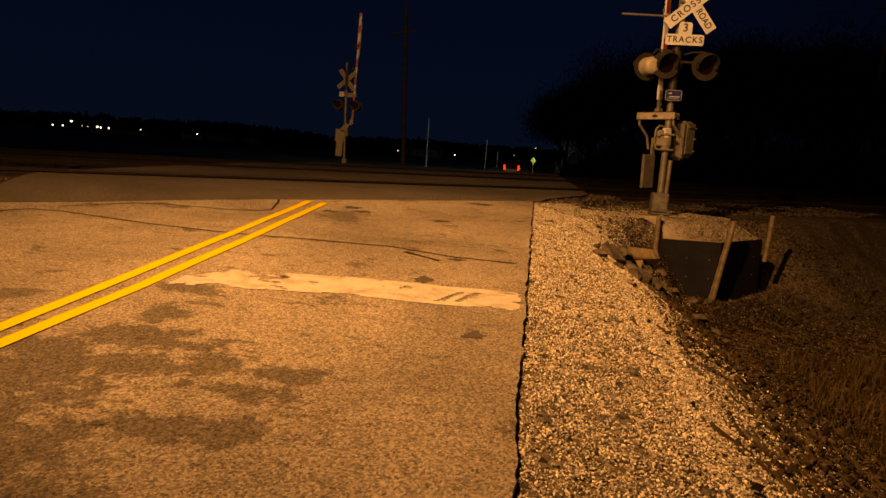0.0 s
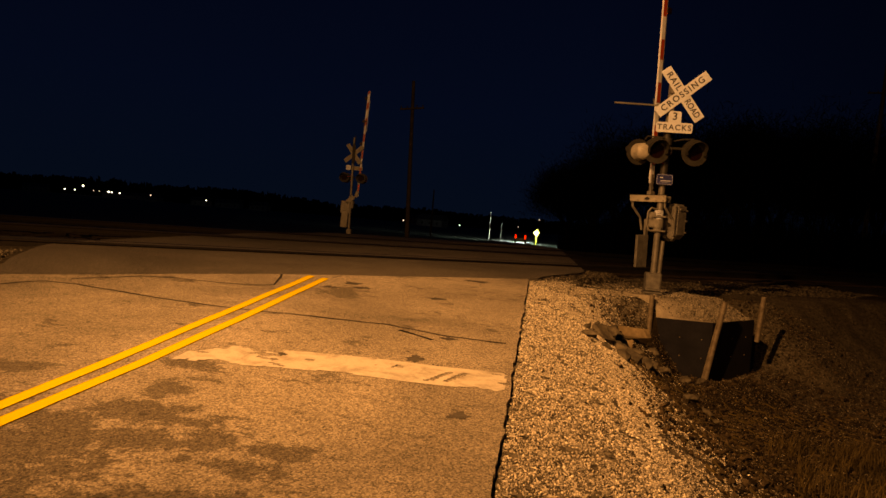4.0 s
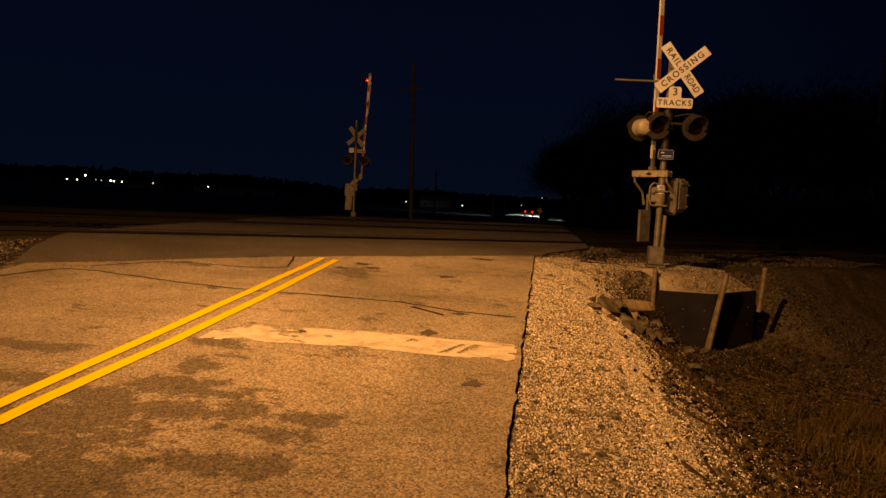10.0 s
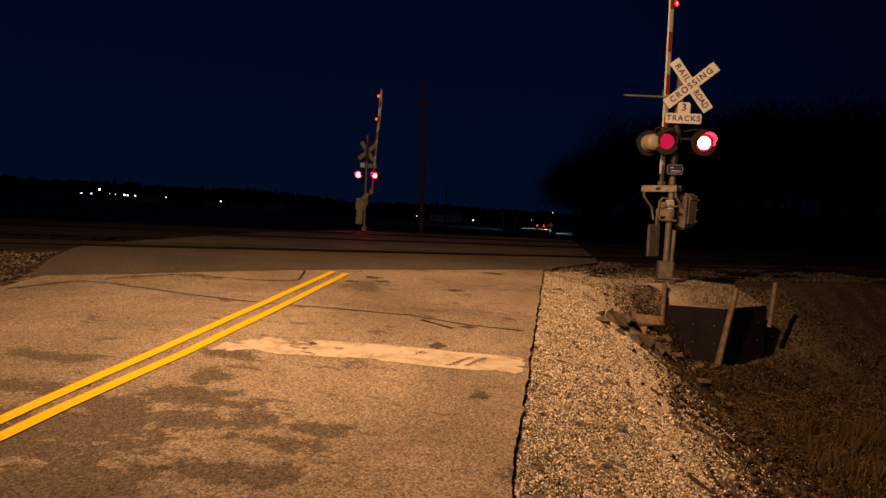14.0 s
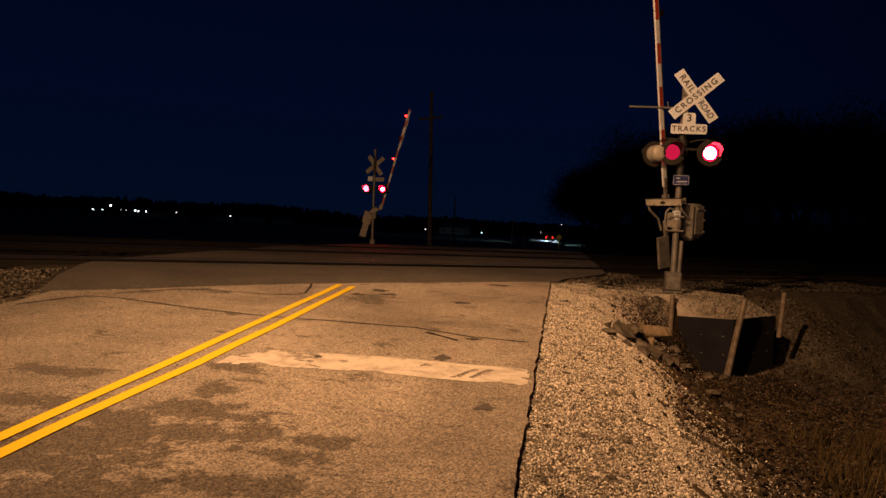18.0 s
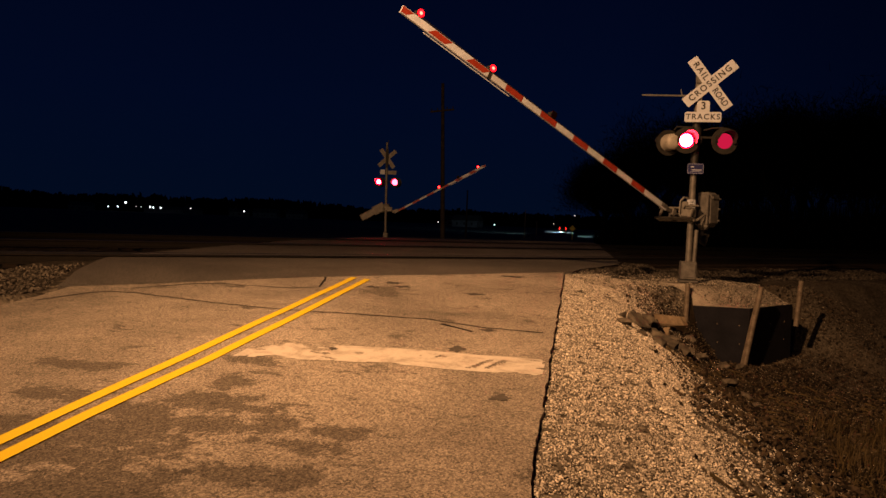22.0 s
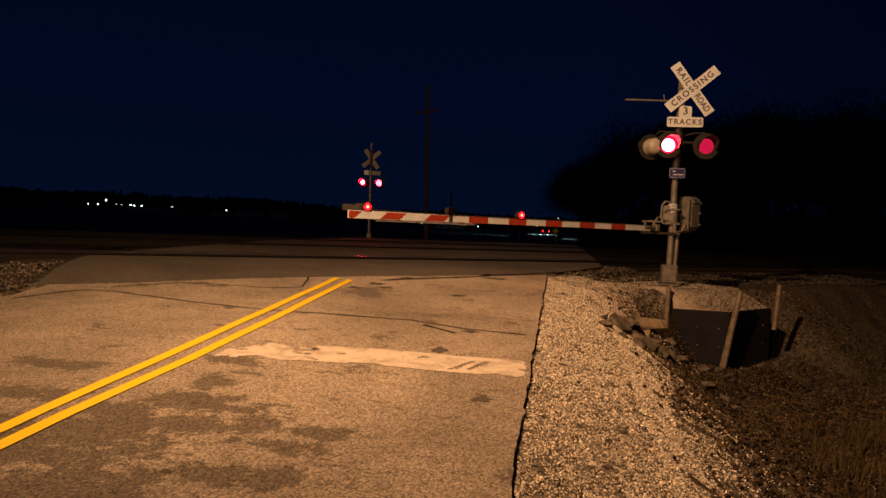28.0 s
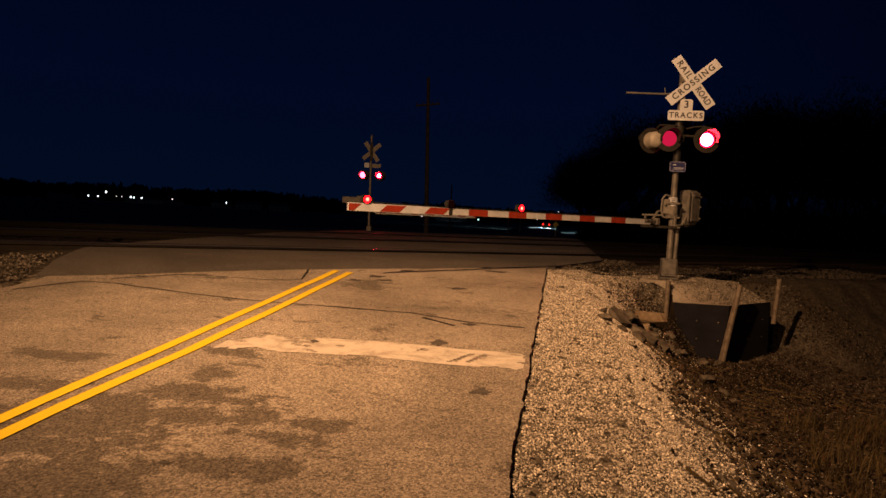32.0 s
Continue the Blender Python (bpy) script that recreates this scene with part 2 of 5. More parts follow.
M_BALLAST = plain("dark_ballast", (0.04, 0.036, 0.032), (0.12, 0.105, 0.09), 3, 0.9, 0, 0.4, 40)
M_ROCK = plain("broken_concrete_rubble", (0.03, 0.025, 0.019), (0.105, 0.09, 0.068), 4, 0.9, 0, 0.6, 20)
M_GRASS = plain("dry_grass", (0.026, 0.019, 0.0075), (0.070, 0.049, 0.018), 1.5, 0.8, 0, 0)
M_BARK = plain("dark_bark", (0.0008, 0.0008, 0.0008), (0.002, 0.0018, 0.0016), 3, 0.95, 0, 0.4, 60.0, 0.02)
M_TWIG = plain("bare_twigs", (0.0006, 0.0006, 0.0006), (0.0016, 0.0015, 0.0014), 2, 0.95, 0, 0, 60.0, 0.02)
M_SIDING = plain("pale_house_siding", (0.10, 0.10, 0.105), (0.15, 0.15, 0.15), 0.8, 0.8, 0, 0.1)
M_ROOF = plain("dark_shingle_roof", (0.03, 0.03, 0.03), (0.06, 0.055, 0.05), 1.5, 0.9, 0, 0.2)
M_CARPAINT = plain("dark_car_paint", (0.02, 0.02, 0.022), (0.03, 0.03, 0.033), 2, 0.3, 0.3, 0)
M_RUBBER = plain("tyre_rubber", (0.015, 0.015, 0.015), (0.03, 0.03, 0.03), 9, 0.85, 0, 0.1)
M_DIAMOND = plain("yellow_warning_sheet", (0.55, 0.50, 0.06), (0.70, 0.62, 0.08), 4, 0.5, 0, 0)
M_BRIGHT = glow("lit_red_lens_core", (1.0, 0.02, 0.035), 300.0)
M_RIM = glow("lit_red_lens_rim", (1.0, 0.003, 0.020), 12.0)
M_DIM = glow("fading_red_lens", (1.0, 0.018, 0.085), 0.62)
M_FARDIM = glow("fading_red_lens_hot", (1.0, 0.035, 0.070), 24.0)
M_DARK = plain("unlit_red_lens", (0.004, 0.0015, 0.0015), (0.007, 0.002, 0.002), 12, 0.35, 0, 0, 60.0, 0.05)
M_GATE = glow("lit_gate_lamp", (1.0, 0.030, 0.016), 34.0)
M_GATERIM = glow("lit_gate_lamp_rim", (1.0, 0.004, 0.005), 9.0)
M_TAIL = glow("tail_light_glow", (1.0, 0.025, 0.012), 5.0)
M_HEAD = glow("headlight_glow", (0.50, 0.86, 1.0), 36000.0)
M_TOWN = glow("distant_white_lamp", (0.92, 1.0, 1.0), 5.0)
M_TOWNG = glow("distant_green_lamp", (0.45, 1.0, 0.85), 3.0)
M_TOWNW = glow("distant_warm_window", (1.0, 0.88, 0.8), 1.6)


def ground_material():
    m, nt, b = shade("ground_earth", 0.95, 0.0, 0.05)
    co = coords(nt)
    at = nt.nodes.new("ShaderNodeAttribute")
    at.attribute_name = "zone"
    sep = nt.nodes.new("ShaderNodeSeparateColor")
    link(nt, at.outputs["Color"], sep.inputs[0])
    big = noise_node(nt, co, 0.9, 6, 0.65)
    grit = noise_node(nt, co, 28, 5, 0.75)
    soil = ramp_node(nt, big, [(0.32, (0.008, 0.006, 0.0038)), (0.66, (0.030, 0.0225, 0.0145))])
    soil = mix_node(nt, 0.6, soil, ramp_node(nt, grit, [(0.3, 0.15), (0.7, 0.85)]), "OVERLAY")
    v = nt.nodes.new("ShaderNodeTexVoronoi")
    v.inputs["Scale"].default_value = 26
    link(nt, co, v.inputs["Vector"])
    grav = ramp_node(nt, v.outputs["Color"], [(0.1, (0.020, 0.017, 0.0135)), (0.9, (0.17, 0.15, 0.12))])
    grav = mix_node(nt, 0.5, grav, ramp_node(nt, grit, [(0.3, 0.2), (0.7, 0.85)]), "OVERLAY")
    ball = ramp_node(nt, v.outputs["Color"], [(0.1, (0.008, 0.0068, 0.0054)), (0.95, (0.045, 0.039, 0.031))])
    field = ramp_node(nt, big, [(0.3, (0.06, 0.065, 0.05)), (0.7, (0.13, 0.14, 0.12))])
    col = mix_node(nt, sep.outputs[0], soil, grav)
    col = mix_node(nt, sep.outputs[1], col, ball)
    col = mix_node(nt, sep.outputs[2], col, field)
    link(nt, col, b.inputs["Base Color"])
    bump_node(nt, b, grit, 0.8, 0.03)
    return m


M_GROUND = ground_material()

# ---- mesh helpers ----


def bm_box(bm, sx, sy, sz, m=Matrix(), bevel=0.0):
    r = bmesh.ops.create_cube(bm, size=1.0, matrix=m @ Matrix.Diagonal((sx, sy, sz, 1)))
    if bevel:
        edges = list({e for v in r["verts"] for e in v.link_edges})
        bmesh.ops.bevel(bm, geom=edges, offset=bevel, segments=1, affect="EDGES")
    return bm


def bm_cyl(bm, r1, r2, length, m=Matrix(), seg=16, caps=True):
    """A cone along local z from 0 to length."""
    bmesh.ops.create_cone(bm, cap_ends=caps, segments=seg, radius1=r1, radius2=r2, depth=length,
                          matrix=m @ Matrix.Translation((0, 0, length / 2)))
    return bm


def between(a, b):
    """A pose at a whose z axis points to b, and the length."""
    a, b = Vector(a), Vector(b)
    d = b - a
    return Matrix.Translation(a) @ d.to_track_quat("Z", "Y").to_matrix().to_4x4(), d.length


def bm_rod(bm, a, b, r, seg=10, r2=None):
    m, length = between(a, b)
    return bm_cyl(bm, r, r if r2 is None else r2, length, m, seg)


def bm_tube(bm, points, r, seg=8):
    for a, b in zip(points, points[1:]):
        bm_rod(bm, a, b, r, seg)
        bmesh.ops.create_icosphere(bm, subdivisions=1, radius=r, matrix=Matrix.Translation(b))
    return bm


def bm_ring(bm, r0, r1, depth, m=Matrix(), seg=32):
    """A flat ring facing local -y, with thickness."""
    rows = []
    for y, r in ((0, r0), (0, r1), (depth, r1), (depth, r0)):
        rows.append([bm.verts.new(m @ Vector((r * math.cos(a), y, r * math.sin(a))))
                     for a in (2 * math.pi * i / seg for i in range(seg))])
    for k in range(4):
        a, b = rows[k], rows[(k + 1) % 4]
        for i in range(seg):
            j = (i + 1) % seg
            bm.faces.new((a[i], a[j], b[j], b[i]))
    return bm


def bm_disc(bm, r, m=Matrix(), seg=28):
    """A disc facing local -y."""
    vs = [bm.verts.new(m @ Vector((r * math.cos(a), 0, r * math.sin(a)))) for a in (2 * math.pi * i / seg for i in range(seg))]
    return bm.faces.new(vs)


def mesh_from(bm, name, mats, smooth=False):
    bmesh.ops.recalc_face_normals(bm, faces=bm.faces)
    me = bpy.data.meshes.new(name)
    bm.to_mesh(me)
    bm.free()
    for m in (mats if isinstance(mats, (list, tuple)) else [mats]):
        me.materials.append(m)
    if smooth:
        for p in me.polygons:
            p.use_smooth = True
        me.set_sharp_from_angle(angle=radians(35))
    return me


def part(name, bm, material, parent=None, label="", m=None, smooth=False):
    ob = new(name, mesh_from(bm, name, material, smooth))
    ob.parent = parent
    if m is not None:
        ob.matrix_basis = m
    if label:
        ob["label"] = label
    return ob


def thing(name, m, label, category, group="", kind=""):
    ob = new(name)
    ob.empty_display_size = 0.2
    ob.matrix_basis = m
    return tagged(ob, label, category, group, kind)


def rounded(bm, w, h, r, m):
    """A thin plate facing local -y with rounded corners."""
    rim = []
    for cx, cz, a0 in ((w / 2 - r, h / 2 - r, 0), (-w / 2 + r, h / 2 - r, 90), (-w / 2 + r, -h / 2 + r, 180), (w / 2 - r, -h / 2 + r, 270)):
        for k in range(6):
            a = radians(a0 + 18 * k)
            rim.append((cx + r * math.cos(a), cz + r * math.sin(a)))
    f = [bm.verts.new(m @ Vector((x, -0.003, z))) for x, z in rim]
    g = [bm.verts.new(m @ Vector((x, 0.003, z))) for x, z in rim]
    bm.faces.new(f)
    bm.faces.new(g[::-1])
    for i in range(len(rim)):
        j = (i + 1) % len(rim)
        bm.faces.new((f[i], f[j], g[j], g[i]))


def lettering(text, size, m, parent, material, name="lettering", squeeze=1.0, gap=1.0):
    cu = bpy.data.curves.new("text", "FONT")
    cu.body, cu.size, cu.extrude = text, size, 0.001
    cu.align_x, cu.align_y = "CENTER", "CENTER"
    cu.offset = size * 0.022
    cu.space_character = gap
    tmp = new("text", cu)
    deps = bpy.context.evaluated_depsgraph_get()
    me = bpy.data.meshes.new_from_object(tmp.evaluated_get(deps))
    bpy.data.objects.remove(tmp)
    me.materials.clear()
    me.materials.append(material)
    ob = new(name, me)
    ob.parent = parent
    ob.matrix_basis = m @ pose(0, 0, 0, 90) @ Matrix.Diagonal((squeeze, 1, 1, 1))
    return ob


# ---- the lie of the land ----


def step(v, a, b):
    t = min(1.0, max(0.0, (v - a) / (b - a)))
    return t * t * (3 - 2 * t)


def across(x, y):
    return N.x * x + N.y * y


def along(x, y):
    return U.x * x + U.y * y


TRACK_Z = 0.82
RAILS = [(13.66, 15.095), (19.35, 20.785), (24.6, 26.035)]


def road_z(x, y):
    c = across(x, y)
    if y < 0:
        z = -0.6 * (1 - math.exp(0.1333 * y))
    else:
        w = min(y, 13.5)
        z = 0.08 * w - 0.0012 * w * w
    z += (TRACK_Z - z) * step(c, 9.5, 13.0)
    z += (-0.45 - z) * step(c, 28.0, 62.0)
    return z + 0.75 * step(y, 110.0, 190.0)


def road_right(x, y):
    c = across(x, y)
    far = -1.3 * step(y, 35.0, 90.0)
    return -0.23 + 1.33 * step(c, 10.0, 12.5) * (1 - step(c, 29.0, 36.0)) + far


def road_left(x, y):
    c = across(x, y)
    far = -1.3 * step(y, 35.0, 90.0)
    flare = 1.8 * min(1.0, max(0.0, (c - 10.2) / 4.0)) + 0.16 * min(9.0, max(0.0, c - 14.2))
    return -6.75 - flare * (1 - step(c, 29.0, 36.0)) + far


def field_z(x, y):
    d = math.hypot(x, y)
    return -0.95 + 0.35 * step(d, 25, 90) + 0.25 * step(d, 120, 400)


def fill_z(x, y):
    """The packed gravel behind the boards."""
    c, u = across(x, y), along(x, y)
    left = 11.08 + max(0.0, 8.49 - c) * 0.25
    return min(0.33 + 0.45 * max(0.0, min(c - 7.45, u - left + 1.8 * max(0.0, c - 8.25))), 0.68)


def ground_z(x, y):
    c, u = across(x, y), along(x, y)
    s = max(x - road_right(x, y), road_left(x, y) - x, 0.0)
    q = max(0.0, s - 0.7)
    z = road_z(x, y) - 0.038 - 0.060 * min(s, 0.9) - (0.58 + 0.26 * step(y, 6.5, 10.0)) * q * q / (q + 0.35)
    if y < 120:
        t = TRACK_Z - 0.24
        t -= 0.72 * max(0.0, 9.7 - 1.5 * step(u, 12.9, 14.4) * (1 - step(u, 22, 30)) - c) + 0.45 * max(0.0, c - 28.5)
        if s > 0:
            z = max(z, t)
    left = 11.08 + max(0.0, 8.49 - c) * 0.328
    # the gravel shelf between the road's corner and the mast, and the fill behind the boards
    if s > 0 and 5.0 < c < 10.8 and 6.0 < u <= left:
        lip = 8.5 + 0.42 * step(u, 9.2, 10.6)
        z = max(z, 0.72 - 0.03 * max(0.0, u - 9.5) - (0.62 + 0.65 * step(u, 9.4, 10.6)) * max(0.0, lip - c) - 0.25 * max(0.0, c - 9.6))
        if c > 8.46:
            z = max(z, fill_z(x, y) - 1.3 * (left - u))
    if y < 20 and c > 5.2 and u > 9.0:
        z = max(z, -0.68 - 0.3 * max(0.0, 7.2 - c))
    if 6.0 < c < 10.5 and u > left:
        f = fill_z(x, y) - 0.03
        if u > 12.7:
            z = max(z, f - 0.5 * (u - 12.7) - 1.5 * max(0.0, 8.25 - c))
        elif c > 7.62 and u > left + 0.05:
            z = max(z, f)
    return max(z, field_z(x, y))


def spread(lo, hi, fine, far, grow=1.18):
    v = list(np.arange(lo, hi + 1e-6, fine))
    d, a = fine, hi
    while a < far:
        d *= grow
        a += d
        v.append(a)
    d, a = fine, lo
    while a > -far:
        d *= grow
        a -= d
        v.insert(0, a)
    return v


def rough_ground(x, y):
    """The ground with its small humps."""
    z = ground_z(x, y)
    s = max(x - road_right(x, y), road_left(x, y) - x, 0.0)
    near = 1 - step(math.hypot(x, y - 8), 25, 45)
    if s > 0.15 and near > 0:
        n = noise.noise((x * 0.9, y * 0.9, 0.3)) * 0.05 + noise.noise((x * 4.1, y * 4.1, 1.7)) * 0.022
        z += near * n * min(1.0, s) * (1.6 if s > 1.5 else 1.0)
    return z


def build_ground():
    xs, ys = spread(-12.0, 8.0, 0.11, 2600), spread(1.0, 22.0, 0.11, 2600)
    verts, zone = [], []
    for y in ys:
        for x in xs:
            z = rough_ground(x, y)
            c = across(x, y)
            s = max(x - road_right(x, y), road_left(x, y) - x, 0.0)
            verts.append((x, y, z))
            k = noise.noise((x * 1.1, y * 1.1, 5.0)) * 0.5
            k += 0.5 * noise.noise((x * 3.2, y * 0.5, 11.0))
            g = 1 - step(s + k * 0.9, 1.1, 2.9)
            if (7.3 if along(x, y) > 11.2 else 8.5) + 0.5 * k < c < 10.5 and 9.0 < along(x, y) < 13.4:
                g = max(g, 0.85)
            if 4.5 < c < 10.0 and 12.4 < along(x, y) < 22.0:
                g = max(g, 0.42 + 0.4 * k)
            b = step(c, 9.6, 10.6) * (1 - step(c, 28.5, 30)) if s > 0.05 else 0.0
            f = step(math.hypot(x, y), 30, 60) * (1 - b)
            zone.append((g * (1 - b), b, f))
    w = len(xs)
    faces = [(j * w + i, j * w + i + 1, (j + 1) * w + i + 1, (j + 1) * w + i)
             for j in range(len(ys) - 1) for i in range(w - 1)]
    me = bpy.data.meshes.new("ground")
    me.from_pydata(verts, [], faces)
    me.polygons.foreach_set("use_smooth", [True] * len(me.polygons))
    at = me.attributes.new("zone", "FLOAT_COLOR", "POINT")
    at.data.foreach_set("color", [v for z in zone for v in (*z, 1.0)])
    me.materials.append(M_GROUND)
    tagged(new("ground", me), "dark earth, gravel shoulder and ditch beside the road", "ground", kind="structure")


build_ground()


def slab(name, rows, cols, edge, top, depth, material, label, category):
    """A paved sheet: edge(j, i) gives x and y, top(x, y) the height; closed at its sides."""
    bm = bmesh.new()
    grid = [[None] * cols for _ in range(rows)]
    low = {}
    for j in range(rows):
        for i in range(cols):
            x, y = edge(j, i)
            grid[j][i] = bm.verts.new((x, y, top(x, y)))
            if j in (0, rows - 1) or i in (0, cols - 1):
                low[j, i] = bm.verts.new((x, y, top(x, y) - depth))
    for j in range(rows - 1):
        for i in range(cols - 1):
            bm.faces.new((grid[j][i], grid[j][i + 1], grid[j + 1][i + 1], grid[j + 1][i]))
    ring = [(0, i) for i in range(cols)] + [(j, cols - 1) for j in range(1, rows)] \
        + [(rows - 1, i) for i in range(cols - 2, -1, -1)] + [(j, 0) for j in range(rows - 2, 0, -1)]
    for a, b in zip(ring, ring[1:] + ring[:1]):
        bm.faces.new((grid[a[0]][a[1]], grid[b[0]][b[1]], low[b], low[a]))
    ob = part(name, bm, material)
    for p in ob.data.polygons:
        p.use_smooth = True
    ob.data.set_sharp_from_angle(angle=radians(35))
    return tagged(ob, label, category, kind="structure")


SEAM = 10.5       # where the old surface meets the crossing's asphalt


def ragged(y, amount):
    return amount * (noise.noise((y * 1.3, 2.0, 0)) + 0.6 * noise.noise((y * 5.0, 7.0, 0)) + 0.35 * noise.noise((y * 14.0, 3.0, 0)))


def seam_y(x):
    """Where the line at SEAM across the tracks cuts this x."""
    c = SEAM - 0.2 * max(0.0, x + 4.3)
    return (c - N.x * x) / N.y + 0.10 * noise.noise((x * 0.8, 0, 4))


def build_road():
    n, cols = 260, 30

    def edge(j, i):
        f = i / (cols - 1)
        x = -6.75 + f * (6.75 - 0.23)
        t = j / (n - 1)
        y1 = seam_y(x)
        y = -30 + 28 * (j / 20) if j < 20 else -2 + (y1 + 2) * ((j - 20) / (n - 21))
        if i == cols - 1:
            x += ragged(y, 0.030) + 0.012 * noise.noise((y * 24.0, 1.0, 0))
        if i == 0:
            x -= ragged(y + 50, 0.05)
        return x, y
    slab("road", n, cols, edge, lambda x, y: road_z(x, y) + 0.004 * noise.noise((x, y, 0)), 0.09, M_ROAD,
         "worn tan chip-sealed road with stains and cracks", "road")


def build_apron():
    n, cols = 150, 30

    def edge(j, i):
        t = j / (n - 1)
        c = SEAM + t * (28.3 - SEAM)
        # left and right limits at this distance across the tracks
        a, b = -6.75, -0.23
        for _ in range(12):
            a = road_left(a, (c - N.x * a) / N.y)
            b = road_right(b, (c - N.x * b) / N.y)
        f = i / (cols - 1)
        x = a + (b - a) * f
        y = (c - N.x * x) / N.y
        if t < 0.12:
            y += (seam_y(x) - (SEAM - N.x * x) / N.y) * (1 - t / 0.12)
        if i in (0, cols - 1):
            x += ragged(y, 0.05)
        return x, y
    slab("crossing_pavement", n, cols, edge, lambda x, y: road_z(x, y) + 0.012, 0.1, M_APRON,
         "dark newer asphalt paving across the three tracks", "road")


def build_far_road():
    n, cols = 70, 6

    def edge(j, i):
        t = j / (n - 1)
        f = i / (cols - 1)
        c0 = 28.3
        x0 = -6.75 + f * 6.5
        y0 = (c0 - N.x * (x0 + (1.3 if f > 0.5 else -2.8))) / N.y
        y = y0 + (420 - y0) * t ** 1.6
        a, b = road_left(x0, y), road_right(x0, y)
        return a + (b - a) * f, y
    slab("far_road", n, cols, edge, lambda x, y: road_z(x, y) + 0.01, 0.1, M_APRON,
         "dark asphalt road running on past the crossing", "road")


build_road()
build_apron()
build_far_road()


def strip(name, points, width, material, label, lift=0.006, category="marking", waver=0.0, taper=False):
    """A flat band on the road along the points, following its surface."""
    bm = bmesh.new()
    pts = [Vector((x, y, 0)) for x, y in points]
    prev = None
    dense = []
    for a, b in zip(pts, pts[1:]):
        k = max(1, int((b - a).length / 0.15))
        dense += [a.lerp(b, i / k) for i in range(k)]
    dense.append(pts[-1])
    for i, p in enumerate(dense):
        d = dense[min(i + 1, len(dense) - 1)] - dense[max(i - 1, 0)]
        side = Vector((-d.y, d.x, 0)).normalized()
        w = width / 2
        if waver:
            p = p + side * waver * noise.noise((p.x * 2.2, p.y * 2.2, 9))
            w *= 0.55 + 0.9 * abs(noise.noise((p.x * 5, p.y * 5, 3)))
        if taper:
            w *= 1 - 0.8 * abs(2 * i / (len(dense) - 1) - 1) ** 2
        pair = []
        for s in (-1, 1):
            x, y = p.x + side.x * w * s, p.y + side.y * w * s
            pair.append(bm.verts.new((x, y, road_z(x, y) + 0.004 * noise.noise((x, y, 0)) + lift)))
        if prev:
            bm.faces.new((prev[0], prev[1], pair[1], pair[0]))
        prev = pair
    ob = part(name, bm, material)
    return tagged(ob, label, category, kind="structure")


def ballast_tracks():
    rail = bmesh.new()
    prof = [(-0.07, -0.17), (0.07, -0.17), (0.07, -0.155), (0.012, -0.13), (0.012, -0.045), (0.036, -0.03), (0.036, 0.0),
            (-0.036, 0.0), (-0.036, -0.03), (-0.012, -0.045), (-0.012, -0.13), (-0.07, -0.155)]
    vs = []
    for a in (-160.0, -40, 0, 40, 160.0):
        vs.append([rail.verts.new((a, x, z)) for x, z in prof])
    for p, q in zip(vs, vs[1:]):
        for i in range(12):
            f = rail.faces.new((p[i], p[(i + 1) % 12], q[(i + 1) % 12], q[i]))
            f.material_index = 1 if i == 6 else 0
    rail_mesh = mesh_from(rail, "rail", [M_RAIL, M_RAILTOP])
    tie = bmesh.new()
    bm_box(tie, 0.23, 2.6, 0.17, Matrix(), 0.01)
    tie_mesh = mesh_from(tie, "tie", M_TIE)
    gap = bmesh.new()
    bm_box(gap, 44.0, 0.10, 0.07, pose(6.0, 0, -0.0165))
    gap_mesh = mesh_from(gap, "flangeway", M_GAP)
    slit = bmesh.new()
    bm_box(slit, 44.0, 0.022, 0.07, pose(6.0, 0, -0.0185))
    slit_mesh = mesh_from(slit, "flangeway", M_GAP)
    for a, b in RAILS:
        mid = (a + b) / 2
        base = N * mid
        m = Matrix.Translation((base.x, base.y, TRACK_Z)) @ Matrix.Rotation(math.atan2(U.y, U.x), 4, "Z")
        tr = thing("railway_track", m, "rusty steel railway track on dark ballast crossing the road", "track", "three tracks")
        for off in (-0.7175, 0.7175):
            r = new("rail", rail_mesh)
            r.parent, r.matrix_basis = tr, pose(0, off, 0.066 if off < 0 else 0.017)
            f = new("flangeway", gap_mesh if off < 0 else slit_mesh)
            f.parent, f.matrix_basis = tr, pose(0, off + (0.075 if off < 0 else -0.075), 0.0)
        # sleepers only where the pavement does not cover them
        left = 0.0
        for k in range(-60, 61):
            u = k * 0.55
            x, y = base.x + U.x * u, base.y + U.y * u
            if road_left(x, y) - 0.3 < x < road_right(x, y) + 0.3:
                continue
            t = new("tie", tie_mesh)
            t.parent, t.matrix_basis = tr, pose(u, 0, -0.30, 0, 0, random.uniform(-1, 1))


ballast_tracks()

# ---- crossing signals ----


